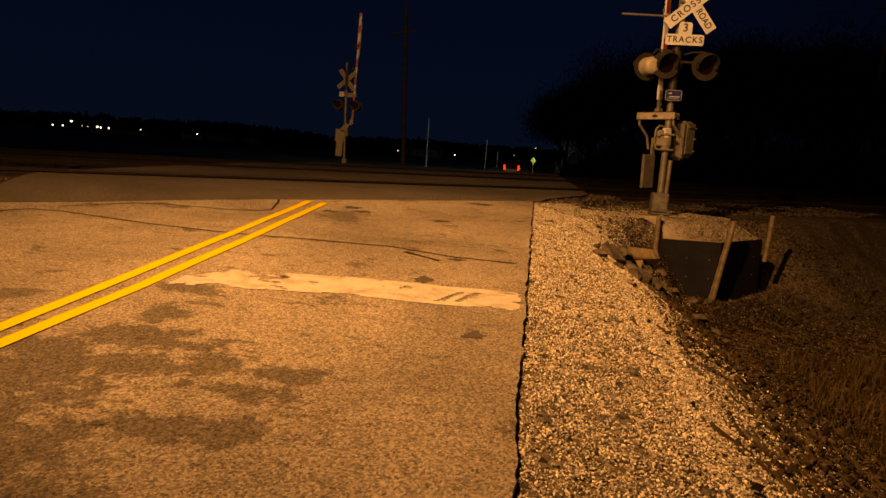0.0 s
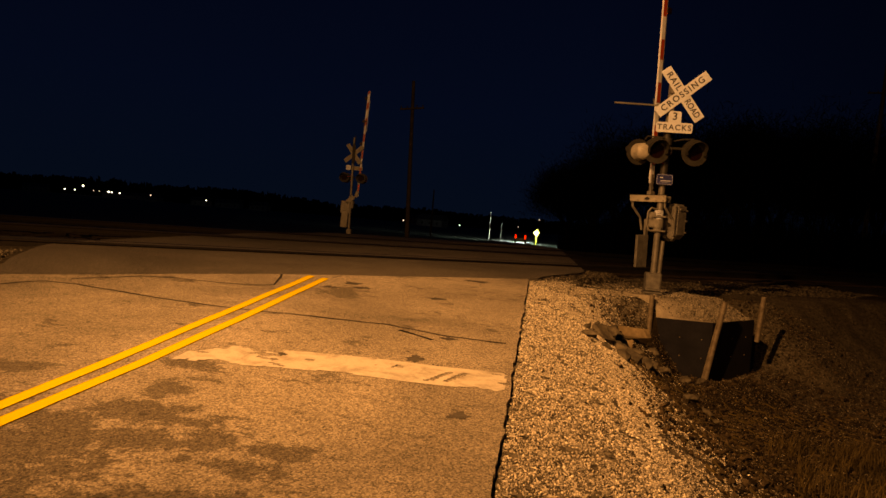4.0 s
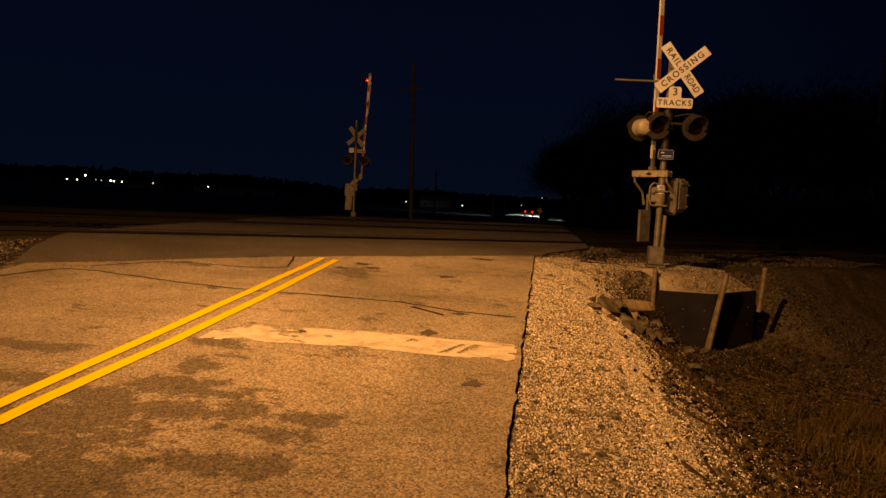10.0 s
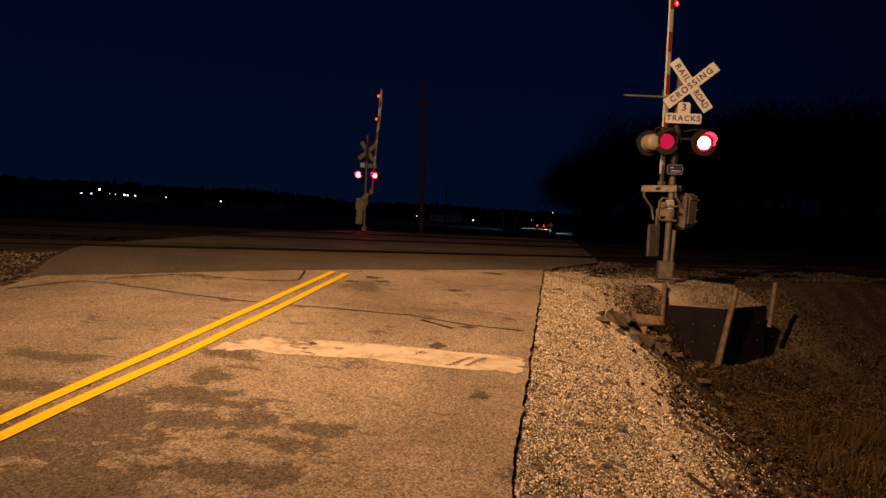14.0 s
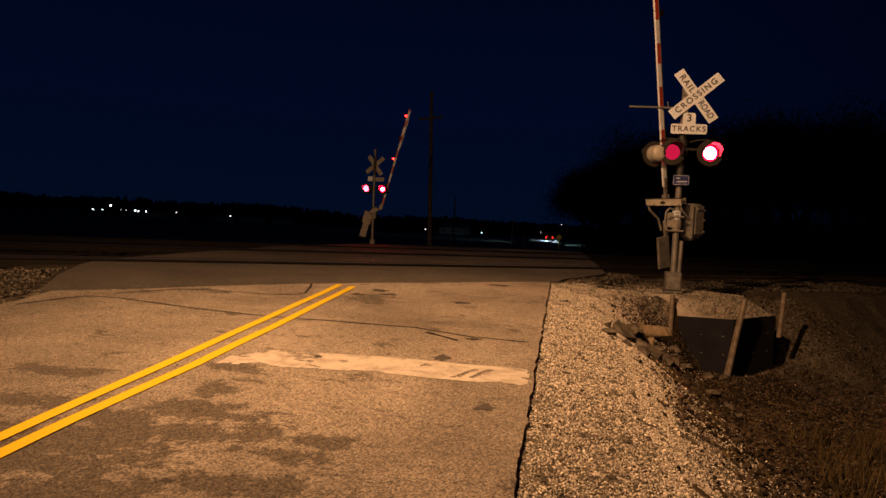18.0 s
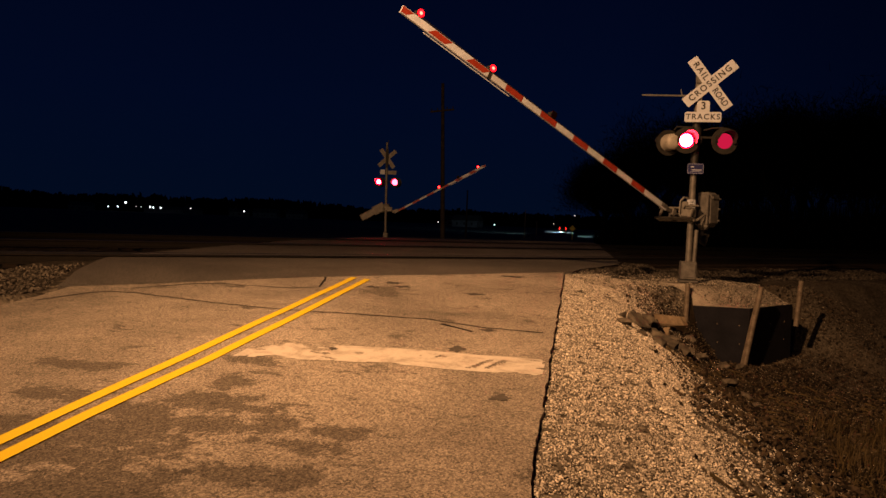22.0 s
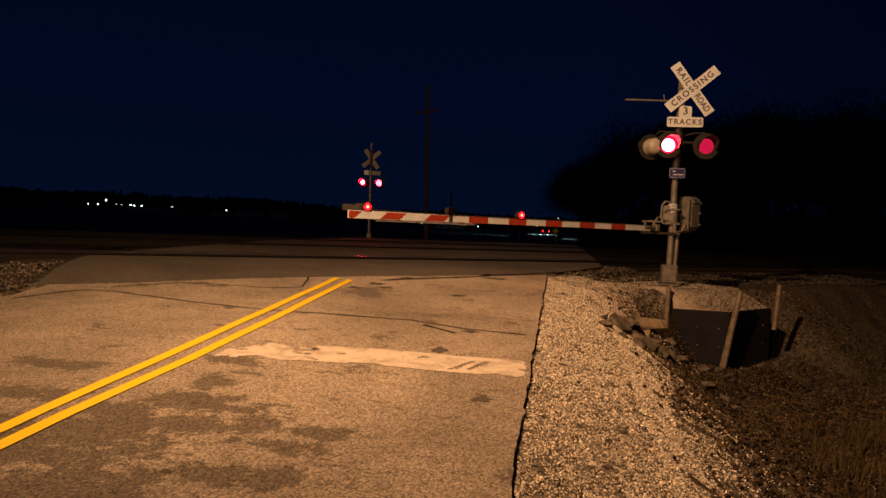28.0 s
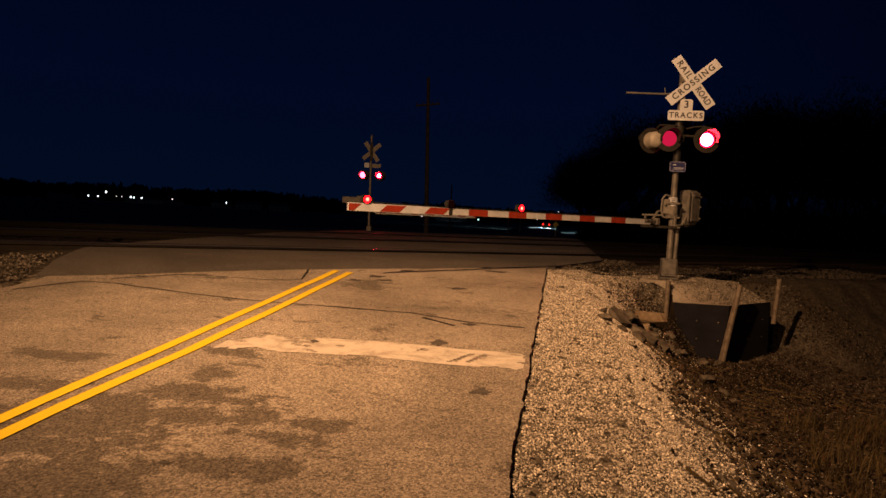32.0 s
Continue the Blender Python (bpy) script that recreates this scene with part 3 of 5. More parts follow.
def lens_drum(parent, r, core, rim, name="lens", inner=0.80, fade=None):
    """A three-faced lens drum: lit, fading and unlit face; it turns about its upright axis."""
    bm = bmesh.new()
    d = r * 0.6
    rim3 = [Vector((1.19 * r * math.sin(a), 1.19 * r * math.cos(a), 0)) for a in (0, radians(120), radians(240))]
    top = [bm.verts.new(v + Vector((0, 0, r * 1.02))) for v in rim3]
    low = [bm.verts.new(v - Vector((0, 0, r * 1.02))) for v in rim3]
    for q in (top, low[::-1], *[(top[k], top[(k + 1) % 3], low[(k + 1) % 3], low[k]) for k in range(3)]):
        bm.faces.new(q).material_index = 2
    keep = set(bm.faces)
    for k, (mat_i) in enumerate((0, 1, 2)):
        m = pose(0, 0, 0, 0, 0, 120 * k) @ Matrix.Translation((0, -d - 0.003, 0))
        if k == 0:
            bm_disc(bm, r * inner, m @ Matrix.Translation((0, -0.004, 0))).material_index = 0
            bm_ring(bm, r * inner, r, 0.004, m)
            for face in bm.faces:
                if len(face.verts) == 4 and face not in keep:
                    face.material_index = 3
        else:
            bm_disc(bm, r * 0.97, m @ Matrix.Translation((0, -0.003, 0))).material_index = mat_i
    return part(name, bm, [core, fade or M_DIM, M_DARK, rim], parent)


def signal_lamp(parent, m, fade=None, lens_r=0.155):
    """A flashing light unit: background, housing, hood, and a lens that turns."""
    bm = bmesh.new()
    bm_ring(bm, 0.150, 0.254, 0.012)
    unit = part("signal_lamp", bm, M_HOOD, parent, "black round background of a flashing light", m)
    bm = bmesh.new()
    bm_cyl(bm, 0.172, 0.160, 0.20, pose(0, 0.012, 0, -90), 24)
    bmesh.ops.create_uvsphere(bm, u_segments=20, v_segments=8, radius=0.160,
                              matrix=pose(0, 0.21, 0) @ Matrix.Diagonal((1, 0.6, 1, 1)))
    part("lamp_housing", bm, M_DOME, unit, "beige domed lamp housing", smooth=True)
    bm = bmesh.new()
    seg = 22
    rows = []
    for r in (0.172, 0.180):
        row = []
        for i in range(seg + 1):
            a = radians(-20 + 220 * i / seg)
            deep = 0.30 * (0.45 + 0.55 * max(0.0, math.sin(a)) ** 0.5)
            row.append((bm.verts.new((r * math.cos(a), 0, r * math.sin(a))),
                        bm.verts.new((r * math.cos(a), -deep, r * math.sin(a)))))
        rows.append(row)
    for i in range(seg):
        for k, row in enumerate(rows):
            bm.faces.new((row[i][0], row[i + 1][0], row[i + 1][1], row[i][1]))
        bm.faces.new((rows[0][i][1], rows[0][i + 1][1], rows[1][i + 1][1], rows[1][i][1]))
    part("hood", bm, M_HOOD, unit, smooth=True)
    drum = lens_drum(unit, lens_r, M_BRIGHT, M_RIM, "lens", 0.80 if fade is None else 0.62, fade)
    drum.matrix_basis = pose(0, 0.105, 0, 0, 0, 120)
    return unit, drum


def gate_lamp(parent, x, side):
    bm = bmesh.new()
    bm_ring(bm, 0.056, 0.066, 0.012, pose(0, -0.035, 0))
    bm_cyl(bm, 0.066, 0.066, 0.095, pose(0, -0.025, 0, -90), 16)
    bm_rod(bm, (0, 0.0, -0.13), (0, 0.0, -0.05), 0.015)
    lamp = part("gate_lamp", bm, M_HOOD, parent, "small red lamp on top of the arm", pose(x, 0, 0.12, 0, 0, 0 if side > 0 else 180))
    drum = lens_drum(lamp, 0.058, M_GATE, M_GATERIM, "gate_lens", 0.45)
    drum.matrix_basis = pose(0, -0.002, 0, 0, 0, 240)
    return drum


def gate_arm(parent, length, joint, lamps, side, thick=1.0):
    """An arm along local +x with slanted red and white stripes; side: which way its striped face looks."""
    bm = bmesh.new()
    bm_box(bm, length - 0.45, 0.040, 0.088 * thick, pose((length + 0.45) / 2, 0, 0), 0.004)
    arm = part("gate_arm", bm, M_ARM, parent, "red and white striped crossing gate arm")
    tipx = joint
    bm = bmesh.new()
    bm_box(bm, length - tipx, 0.046, 0.120, pose((length + tipx) / 2, 0, 0.0), 0.004)
    part("arm_tip_section", bm, M_WHITE, arm, "wider white tip section of the arm")
    for k in range(8):
        a, b = ((0.0, 0.155), (0.582, 0.922), (1.365, 1.735))[k] if k < 3 else (2.173 + 0.84 * (k - 3), 2.565 + 0.84 * (k - 3))
        a, b = length - b, length - a
        if a < 0.6:
            break
        tip = k < 3
        h = (0.120 if tip else 0.088 * thick) / 2 - (0.009 if tip else 0.002)
        slant = 0.06 if tip else 0.0
        y = -0.0255 if tip else -0.0225
        bm = bmesh.new()
        for yy in (y, -y):
            end = 0.004 if k == 0 else -slant
            vs = [bm.verts.new(v) for v in ((a + slant, yy, -h), (b - end, yy, -h), (b - 0.004 if k == 0 else b - slant, yy, h), (a - slant, yy, h))]
            bm.faces.new(vs)
        part("red_stripe", bm, M_RED, arm, "red reflective stripe")
    bm = bmesh.new()
    bm_box(bm, 0.07, 0.056, 0.118, pose(joint - 0.03, 0, 0), 0.006)
    part("arm_clamp", bm, M_HOOD, arm)
    for i in range(5):
        bm = bmesh.new()
        bm_rod(bm, (0.9 + i * 0.62, 0, 0.045), (0.9 + i * 0.62, 0, 0.072), 0.012, 8)
        part("cable_clip", bm, M_HOOD, arm)
    bm = bmesh.new()
    bm_rod(bm, (joint - 0.55, -0.03, -0.078), (length - 0.48, -0.03, -0.082), 0.009, 6)
    part("lower_wire", bm, M_WHITE, arm, "thin pale wire below the tip section")
    bm = bmesh.new()
    bm_tube(bm, [(0.5, 0.02, 0.06), (joint, 0.02, 0.062), (lamps[-1], 0.02, 0.082)], 0.008, 6)
    part("lamp_cable", bm, M_BLACK, arm)
    drums = [gate_lamp(arm, x, side) for x in lamps]
    return arm, drums


def crossbuck(parent, m, far=False):
    """Two crossed white blades; letters on the near one."""
    blades = []
    for ang, y in ((-53, 0.0), (41, -0.012)):
        bm = bmesh.new()
        bm_box(bm, 1.18, 0.006, 0.21, Matrix(), 0.002)
        blades.append(part("crossbuck_blade", bm, M_WHITE if not far else M_ALU, parent, "white reflective crossbuck blade",
                           m @ pose(0, y, 0) @ pose(0, 0, 0, 0, -ang, 0)))
    if not far:
        lettering("RAIL", 0.165, pose(-0.30, -0.0045, 0), blades[0], M_INK, gap=1.25)
        lettering("ROAD", 0.165, pose(0.33, -0.0045, 0), blades[0], M_INK, squeeze=0.85)
        lettering("CROSSING", 0.165, pose(0, -0.0045, 0), blades[1], M_INK, gap=1.3)
    else:
        for b in blades:
            for s in (-0.3, 0.3):
                bm = bmesh.new()
                bm_box(bm, 0.34, 0.003, 0.06, pose(s, -0.006, 0))
                part("bracket_strip", bm, M_GALV, b)
    return blades


def near_signal():
    base = Vector((2.16, 14.20, 0.70))
    sig = thing("crossing_signal", pose(*base), "railroad crossing signal with flashing lights, crossbuck and striped gate", "crossing signal")
    L = lambda x, y, z: (x - base.x, y - base.y, z - base.z)
    bm = bmesh.new()
    bm_cyl(bm, 0.062, 0.062, 4.15, pose(0.0, 0, 0.05, 0, 0.3, 0), 20)
    part("mast", bm, M_GALV, sig, "weathered galvanised steel mast", smooth=True)
    bm = bmesh.new()
    bm_rod(bm, (0.11, 0.02, 0.40), (0.13, 0.03, 1.05), 0.042, 12)
    part("conduit", bm, M_GALV, sig, smooth=True)
    bm = bmesh.new()
    bm_box(bm, 0.30, 0.30, 0.36, pose(0.0, 0, 0.24), 0.02)
    bm_box(bm, 0.36, 0.36, 0.04, pose(0.0, 0, 0.03), 0.01)
    bm_cyl(bm, 0.15, 0.16, 0.30, pose(0, 0, -0.28), 18)
    bm_box(bm, 0.24, 0.02, 0.26, pose(0.0, -0.155, 0.24), 0.006)
    part("junction_base", bm, M_GALV, sig, "grey cast junction box at the mast foot")
    # gate mechanism: case behind the mast, bracket frame and counterweight side
    turn = pose(0, 0, 0, 0, 0, math.degrees(math.atan2(U.y, U.x)))
    bm = bmesh.new()
    bm_box(bm, 0.34, 0.34, 0.70, turn @ pose(0.50, 0.02, 1.46), 0.06)
    bm_box(bm, 0.20, 0.24, 0.20, turn @ pose(0.42, 0.0, 1.16), 0.06)
    case = part("gate_mechanism", bm, M_GALV, sig, "grey metal gate mechanism case")
    bm = bmesh.new()
    bm_box(bm, 0.26, 0.02, 0.58, turn @ pose(0.50, -0.165, 1.48), 0.008)
    bm_box(bm, 0.05, 0.03, 0.60, turn @ pose(0.30, -0.16, 1.46), 0.006)
    bm_box(bm, 0.20, 0.03, 0.05, turn @ pose(0.50, -0.185, 1.70), 0.006)
    for dz in (1.25, 1.48, 1.68):
        bm_rod(bm, turn @ Vector((0.62, -0.17, dz)), turn @ Vector((0.62, -0.21, dz)), 0.018, 8)
    part("case_door", bm, M_GALV, case, "grey hinged case door with latches")
    bm = bmesh.new()
    bm_tube(bm, [(-0.06, -0.04, 1.66), (-0.16, -0.09, 1.68), (-0.22, -0.10, 1.60), (-0.23, -0.10, 1.36), (-0.18, -0.08, 1.24), (-0.06, -0.04, 1.22)], 0.018)
    bm_box(bm, 0.16, 0.14, 0.30, pose(-0.13, 0.0, 1.45), 0.02)
    bm_rod(bm, (-0.17, -0.07, 1.50), (-0.17, -0.13, 1.50), 0.03, 10)
    part("side_bracket", bm, M_ALU, sig, "bent pipe bracket on the mast")
    bm = bmesh.new()
    bm_cyl(bm, 0.10, 0.10, 0.16, pose(0, 0, 1.30), 18)
    bm_cyl(bm, 0.085, 0.085, 0.42, pose(0, 0, 1.22), 18)
    for z in (1.24, 1.52):
        bm_box(bm, 0.26, 0.22, 0.035, pose(0, -0.01, z), 0.008)
    part("mast_clamp", bm, M_ALU, sig, "clamp brackets on the mast")
    # arm with its yoke: turns about the pivot
    piv = Vector((2.247, 14.647, 2.179)) - base
    bm = bmesh.new()
    bm_box(bm, 0.12, 0.80, 0.035, pose(0.40, -0.02, -0.20), 0.008)
    for y in (-0.36, 0.38):
        bm_box(bm, 0.05, 0.04, 0.22, pose(0.42, y, -0.32), 0.006)
    yoke = part("gate_yoke", bm, M_ALU, sig, "beige metal yoke frame carrying the gate arm", pose(*piv))
    bm = bmesh.new()
    bm_box(bm, 0.13, 0.86, 0.035, pose(0.40, 0.02, -0.435), 0.008)
    plate = part("yoke_plate", bm, M_DOME, yoke, "pale flat cross plate of the yoke")
    bm = bmesh.new()
    bm_box(bm, 0.012, 0.90, 0.05, pose(0.472, 0.02, -0.432), 0.003)
    part("yoke_lip", bm, M_HOOD, yoke, "dark upper lip of the cross plate")
    bm = bmesh.new()
    bm_rod(bm, (0.40, 0.02, -0.451), (0.40, 0.02, -0.458), 0.032, 14)
    bm_box(bm, 0.04, 0.12, 0.006, pose(0.395, 0.02, -0.455), 0.002)
    part("yoke_badge", bm, M_BLACK, yoke, "small black cast badge")
    for bx, by in ((0.36, -0.37), (0.44, -0.37), (0.36, 0.41), (0.44, 0.41), (0.36, -0.20), (0.36, 0.24)):
        bm = bmesh.new()
        bm_rod(bm, (bx, by, -0.450), (bx, by, -0.462), 0.013, 6)
        part("bolt", bm, M_PIPE, yoke)
    for y in (-0.38, 0.40):
        bm = bmesh.new()
        bm_tube(bm, [(0.40, y, -0.40), (0.24, y, -0.38), (0.02, y, -0.12), (-0.22, y, -0.05)], 0.024)
        part("side_arm", bm, M_ALU, yoke, "bent side arm of the yoke")
    bm = bmesh.new()
    bm_box(bm, 0.66, 0.06, 0.34, pose(-0.66, -0.20, -0.24), 0.012)
    bm_box(bm, 0.40, 0.05, 0.12, pose(-0.20, -0.20, -0.14), 0.02)
    part("counterweight", bm, M_GALV, yoke, "grey counterweight plates")
    bm = bmesh.new()
    bm_box(bm, 0.34, 0.05, 0.08, pose(0.72, 0, -0.335), 0.01)
    bm_box(bm, 0.10, 0.10, 0.14, pose(0.50, 0, -0.33), 0.012)
    for x in (0.62, 0.72, 0.82):
        bm_rod(bm, (x, 0.02, -0.32), (x, 0.045, -0.32), 0.016, 8)
    part("arm_adapter", bm, M_GALV, yoke, "bolted adapter plate at the arm root")
    arm, drums = gate_arm(yoke, 7.117, 5.335, (3.84, 5.305, 6.82), -1, 1.2)
    arm.matrix_basis = pose(0.258, 0, -0.345)
    arm_lamps = drums
    # crossbuck and tracks plate
    bm = bmesh.new()
    bm_box(bm, 0.10, 0.09, 0.10, pose(0.03, -0.08, 3.95), 0.01)
    bm_box(bm, 0.05, 0.09, 0.30, pose(0.03, -0.06, 3.5), 0.008)
    bm_box(bm, 0.03, 0.03, 0.85, pose(0.06, -0.10, 3.70))
    part("sign_bracket", bm, M_GALV, sig)
    crossbuck(sig, pose(*L(2.365, 14.06, 4.59)))
    bm = bmesh.new()
    rounded(bm, 0.68, 0.195, 0.035, pose(0, 0, -0.09))
    rounded(bm, 0.235, 0.25, 0.05, pose(0.0, 0.0005, 0.10))
    plate = part("tracks_plate", bm, M_WHITE, sig, "white plate below the crossbuck", pose(*L(2.265, 14.06, 4.035)))
    lettering("3", 0.20, pose(0, -0.0045, 0.12), plate, M_INK)
    lettering("TRACKS", 0.15, pose(0, -0.0045, -0.09), plate, M_INK, gap=1.22)
    # lamps on a crossarm
    bm = bmesh.new()
    bm_rod(bm, (-0.45, -0.03, 2.86), (0.58, -0.03, 2.86), 0.026, 12)
    bm_cyl(bm, 0.09, 0.09, 0.14, pose(0.03, 0, 2.91), 16)
    bm_tube(bm, [(-0.40, -0.02, 3.0), (-0.36, -0.06, 3.06), (-0.05, -0.08, 3.05)], 0.016)
    bm_tube(bm, [(0.15, -0.02, 3.0), (0.3, -0.06, 3.04), (0.5, -0.08, 3.05)], 0.016)
    part("lamp_crossarm", bm, M_HOOD, sig)
    # black sleeve added to darken the mast where lamps and signs shade it
    bm = bmesh.new()
    bm_cyl(bm, 0.076, 0.076, 0.92, pose(0.015, 0, 2.36), 18)
    bm_box(bm, 0.20, 0.16, 0.16, pose(0.02, -0.04, 2.80), 0.02)
    part("mast_shade_sleeve", bm, M_BLACK, sig, "black sleeve round the mast that stands in for shade", smooth=True)
    bm = bmesh.new()
    bm_cyl(bm, 0.088, 0.088, 0.17, pose(0.0, 0, 1.47), 20)
    tag = part("mast_label", bm, M_WHITE, sig, "pale printed label wrapped round the mast", smooth=True)
    bm = bmesh.new()
    for dz in (0.04, 0.075, 0.11, 0.14):
        bm_box(bm, 0.07, 0.006, 0.012, pose(-0.01, -0.088, 1.47 + dz))
    part("label_bars", bm, M_INK, tag)
    lamps = []
    for x, z in ((1.97, 3.475), (2.675, 3.475)):
        unit, drum = signal_lamp(sig, pose(*L(x, 13.98, z), 0, 0, 8))
        lamps.append(drum)
    unit, drum = signal_lamp(sig, pose(*L(1.66, 14.20, 3.45), 0, 0, 200), None, 0.12)
    lamps_back = [drum]
    # small blue notice with plain bars
    bm = bmesh.new()
    rounded(bm, 0.31, 0.205, 0.025, Matrix())
    sign = part("notice_plate", bm, M_BLUE, sig, "small blue emergency notice plate", pose(*L(2.18, 14.06, 2.94)))
    bm = bmesh.new()
    for z, s in ((0.089, 0.27), (-0.089, 0.27)):
        bm_box(bm, s, 0.003, 0.004, pose(0, -0.0045, z))
    for x in (-0.143, 0.143):
        bm_box(bm, 0.004, 0.003, 0.15, pose(x, -0.0045, 0))
    bm_box(bm, 0.19, 0.003, 0.013, pose(0.02, -0.0045, -0.025))
    bm_box(bm, 0.20, 0.003, 0.004, pose(0.0, -0.0045, -0.055))
    bm_box(bm, 0.06, 0.003, 0.018, pose(-0.06, -0.0045, 0.035))
    part("notice_bars", bm, M_WHITE, sign)
    # thin side rod with bell stub
    bm = bmesh.new()
    bm_rod(bm, L(2.10, 14.12, 4.36), L(1.10, 14.05, 4.36), 0.020, 10)
    bm_rod(bm, L(2.16, 14.15, 4.36), L(2.10, 14.12, 4.36), 0.03, 10)
    bm_rod(bm, L(1.86, 14.1, 4.37), L(1.84, 14.1, 4.48), 0.01, 6)
    part("side_rod", bm, M_GALV, sig, "thin horizontal galvanised rod")
    return sig, yoke, piv, lamps, lamps_back, arm_lamps


def far_signal():
    base = Vector((-9.66, 34.0, 0.70))
    sig = thing("crossing_signal", pose(*base), "distant railroad crossing signal seen from behind with flashing lights", "crossing signal")
    bm = bmesh.new()
    bm_cyl(bm, 0.065, 0.06, 4.95, pose(0, 0, 0, 0, -0.9, 0), 16)
    part("mast", bm, M_GALV, sig, "galvanised steel mast", smooth=True)
    bm = bmesh.new()
    bm_box(bm, 0.24, 0.24, 0.34, pose(0.02, 0, 0.17), 0.02)
    part("junction_base", bm, M_GALV, sig)
    crossbuck(sig, pose(-0.02, -0.07, 4.12), True)
    bm = bmesh.new()
    bm_box(bm, 0.15, 0.04, 0.95, pose(-0.02, -0.11, 4.12), 0.01)
    bm_rod(bm, (-0.02, -0.05, 4.6), (0.0, -0.05, 5.05), 0.02, 8)
    part("mast_cap", bm, M_HOOD, sig, "dark mounting post behind the crossbuck")
    bm = bmesh.new()
    bm_box(bm, 0.70, 0.006, 0.20, pose(0.10, 0.05, 3.42), 0.002)
    part("tracks_plate", bm, M_ALU, sig, "plain back of the tracks plate")
    bm = bmesh.new()
    rounded(bm, 0.25, 0.24, 0.04, pose(-0.24, -0.1, 3.43))
    part("small_plate", bm, M_WHITE, sig, "small pale plate catching the lamp light")
    bm = bmesh.new()
    bm_rod(bm, (-0.55, 0, 2.96), (0.5, 0, 2.96), 0.026, 10)
    part("lamp_crossarm", bm, M_HOOD, sig)
    lamps, back = [], []
    for x in (-0.41, 0.45):
        unit, drum = signal_lamp(sig, pose(x, -0.16, 2.92), M_FARDIM)
        lamps.append(drum)
        unit, drum = signal_lamp(sig, pose(x, 0.22, 2.92, 0, 0, 180), None, 0.12)
        back.append(drum)
    piv = Vector((-9.87, 33.9, 2.297)) - base
    bm = bmesh.new()
    bm_box(bm, 0.34, 0.34, 0.44, pose(0.16, 0.24, 0.0), 0.05)
    part("gate_mechanism", bm, M_ALU, sig, "beige metal gate mechanism case", pose(*piv))
    bm = bmesh.new()
    bm_box(bm, 0.52, 0.07, 0.24, pose(0.22, 0, -0.16, 0, 38, 0), 0.02)
    bm_box(bm, 0.34, 0.08, 0.16, pose(0.54, 0, -0.46, 0, 14, 0), 0.02)
    yoke = part("gate_yoke", bm, M_ALU, sig, "beige metal yoke of the gate arm", pose(*piv))
    bm = bmesh.new()
    bm_box(bm, 0.86, 0.10, 0.34, pose(-0.76, 0, 0.02), 0.03)
    bm_box(bm, 0.62, 0.07, 0.46, pose(-0.16, 0, 0.03), 0.03)
    cw = part("counterweight", bm, M_ALU, yoke, "bolted counterweight plates")
    for x in (-1.0, -0.6, -0.1):
        bm = bmesh.new()
        bm_rod(bm, (x, -0.05, 0.04), (x, -0.08, 0.04), 0.03, 8)
        part("bolt", bm, M_GALV, cw)
    arm, drums = gate_arm(yoke, 5.75, 4.25, (3.09, 4.21, 5.37), 1)
    arm.matrix_basis = pose(0, 0, -0.512)
    return sig, yoke, piv, lamps, back, drums


NEAR = near_signal()
FAR = far_signal()

# ---- boards round the signal's footing ----


def retaining_box():
    box = thing("retaining_wall", pose(2.1, 13.65, 0.3), "low retaining wall of dark boards held by rusty pipe posts", "retaining wall")
    o = Vector((2.1, 13.65, 0.3))
    posts = [((2.10, 13.70, 0.70), (2.08, 13.58, -0.55)), ((3.26, 13.08, 0.75), (2.97, 12.93, -0.95)), ((4.23, 14.11, 0.84), (4.17, 14.08, -0.02))]
    for top, foot in posts:
        bm = bmesh.new()
        bm_rod(bm, Vector(foot) - o, Vector(top) - o, 0.047, 14)
        p = part("post", bm, M_PIPE, box, "rusty steel pipe post", smooth=True)
        bm = bmesh.new()
        bm_rod(bm, Vector(top) - o, Vector(top) - o + Vector((0, 0, 0.012)), 0.05, 14)
        part("post_cap", bm, M_PIPE, p)
    corners = [(2.14, 13.74), (3.14, 13.10), (4.15, 14.14)]
    for (a, b), tops in zip(zip(corners, corners[1:]), ((0.29, 0.36), (0.36, 0.39))):
        d = Vector((b[0] - a[0], b[1] - a[1], 0))
        m = Matrix.Translation((a[0] - o.x, a[1] - o.y, -o.z)) @ Matrix.Rotation(math.atan2(d.y, d.x), 4, "Z")
        slope = -math.degrees(math.atan2(tops[1] - tops[0], d.length))
        at = m @ Matrix.Translation((d.length / 2, 0.06, (tops[0] + tops[1]) / 2 - 0.62)) @ pose(0, 0, 0, 0, slope, 0)
        bm = bmesh.new()
        bm_box(bm, d.length, 0.035, 1.24, at, 0.004)
        board = part("board", bm, M_BOARD, box, "tall dark sheet of rubber matting")
        for i in range(3):
            for k in range(2):
                bm = bmesh.new()
                bm_rod(bm, at @ Vector((d.length * (i * 0.34 - 0.36), -0.018, 0.30 - 0.34 * k)), at @ Vector((d.length * (i * 0.34 - 0.36), -0.026, 0.30 - 0.34 * k)), 0.012, 8)
                part("bolt", bm, M_PIPE, board)
    # flat bar on the middle post
    bm = bmesh.new()
    a, b = Vector((3.24, 13.03, 0.60)) - o, Vector((2.98, 12.88, -0.75)) - o
    m, ln = between(a, b)
    bm_box(bm, 0.06, 0.012, ln, m @ Matrix.Translation((-0.06, 0, ln / 2)))
    part("flat_bar", bm, M_PIPE, box)
    return box


retaining_box()


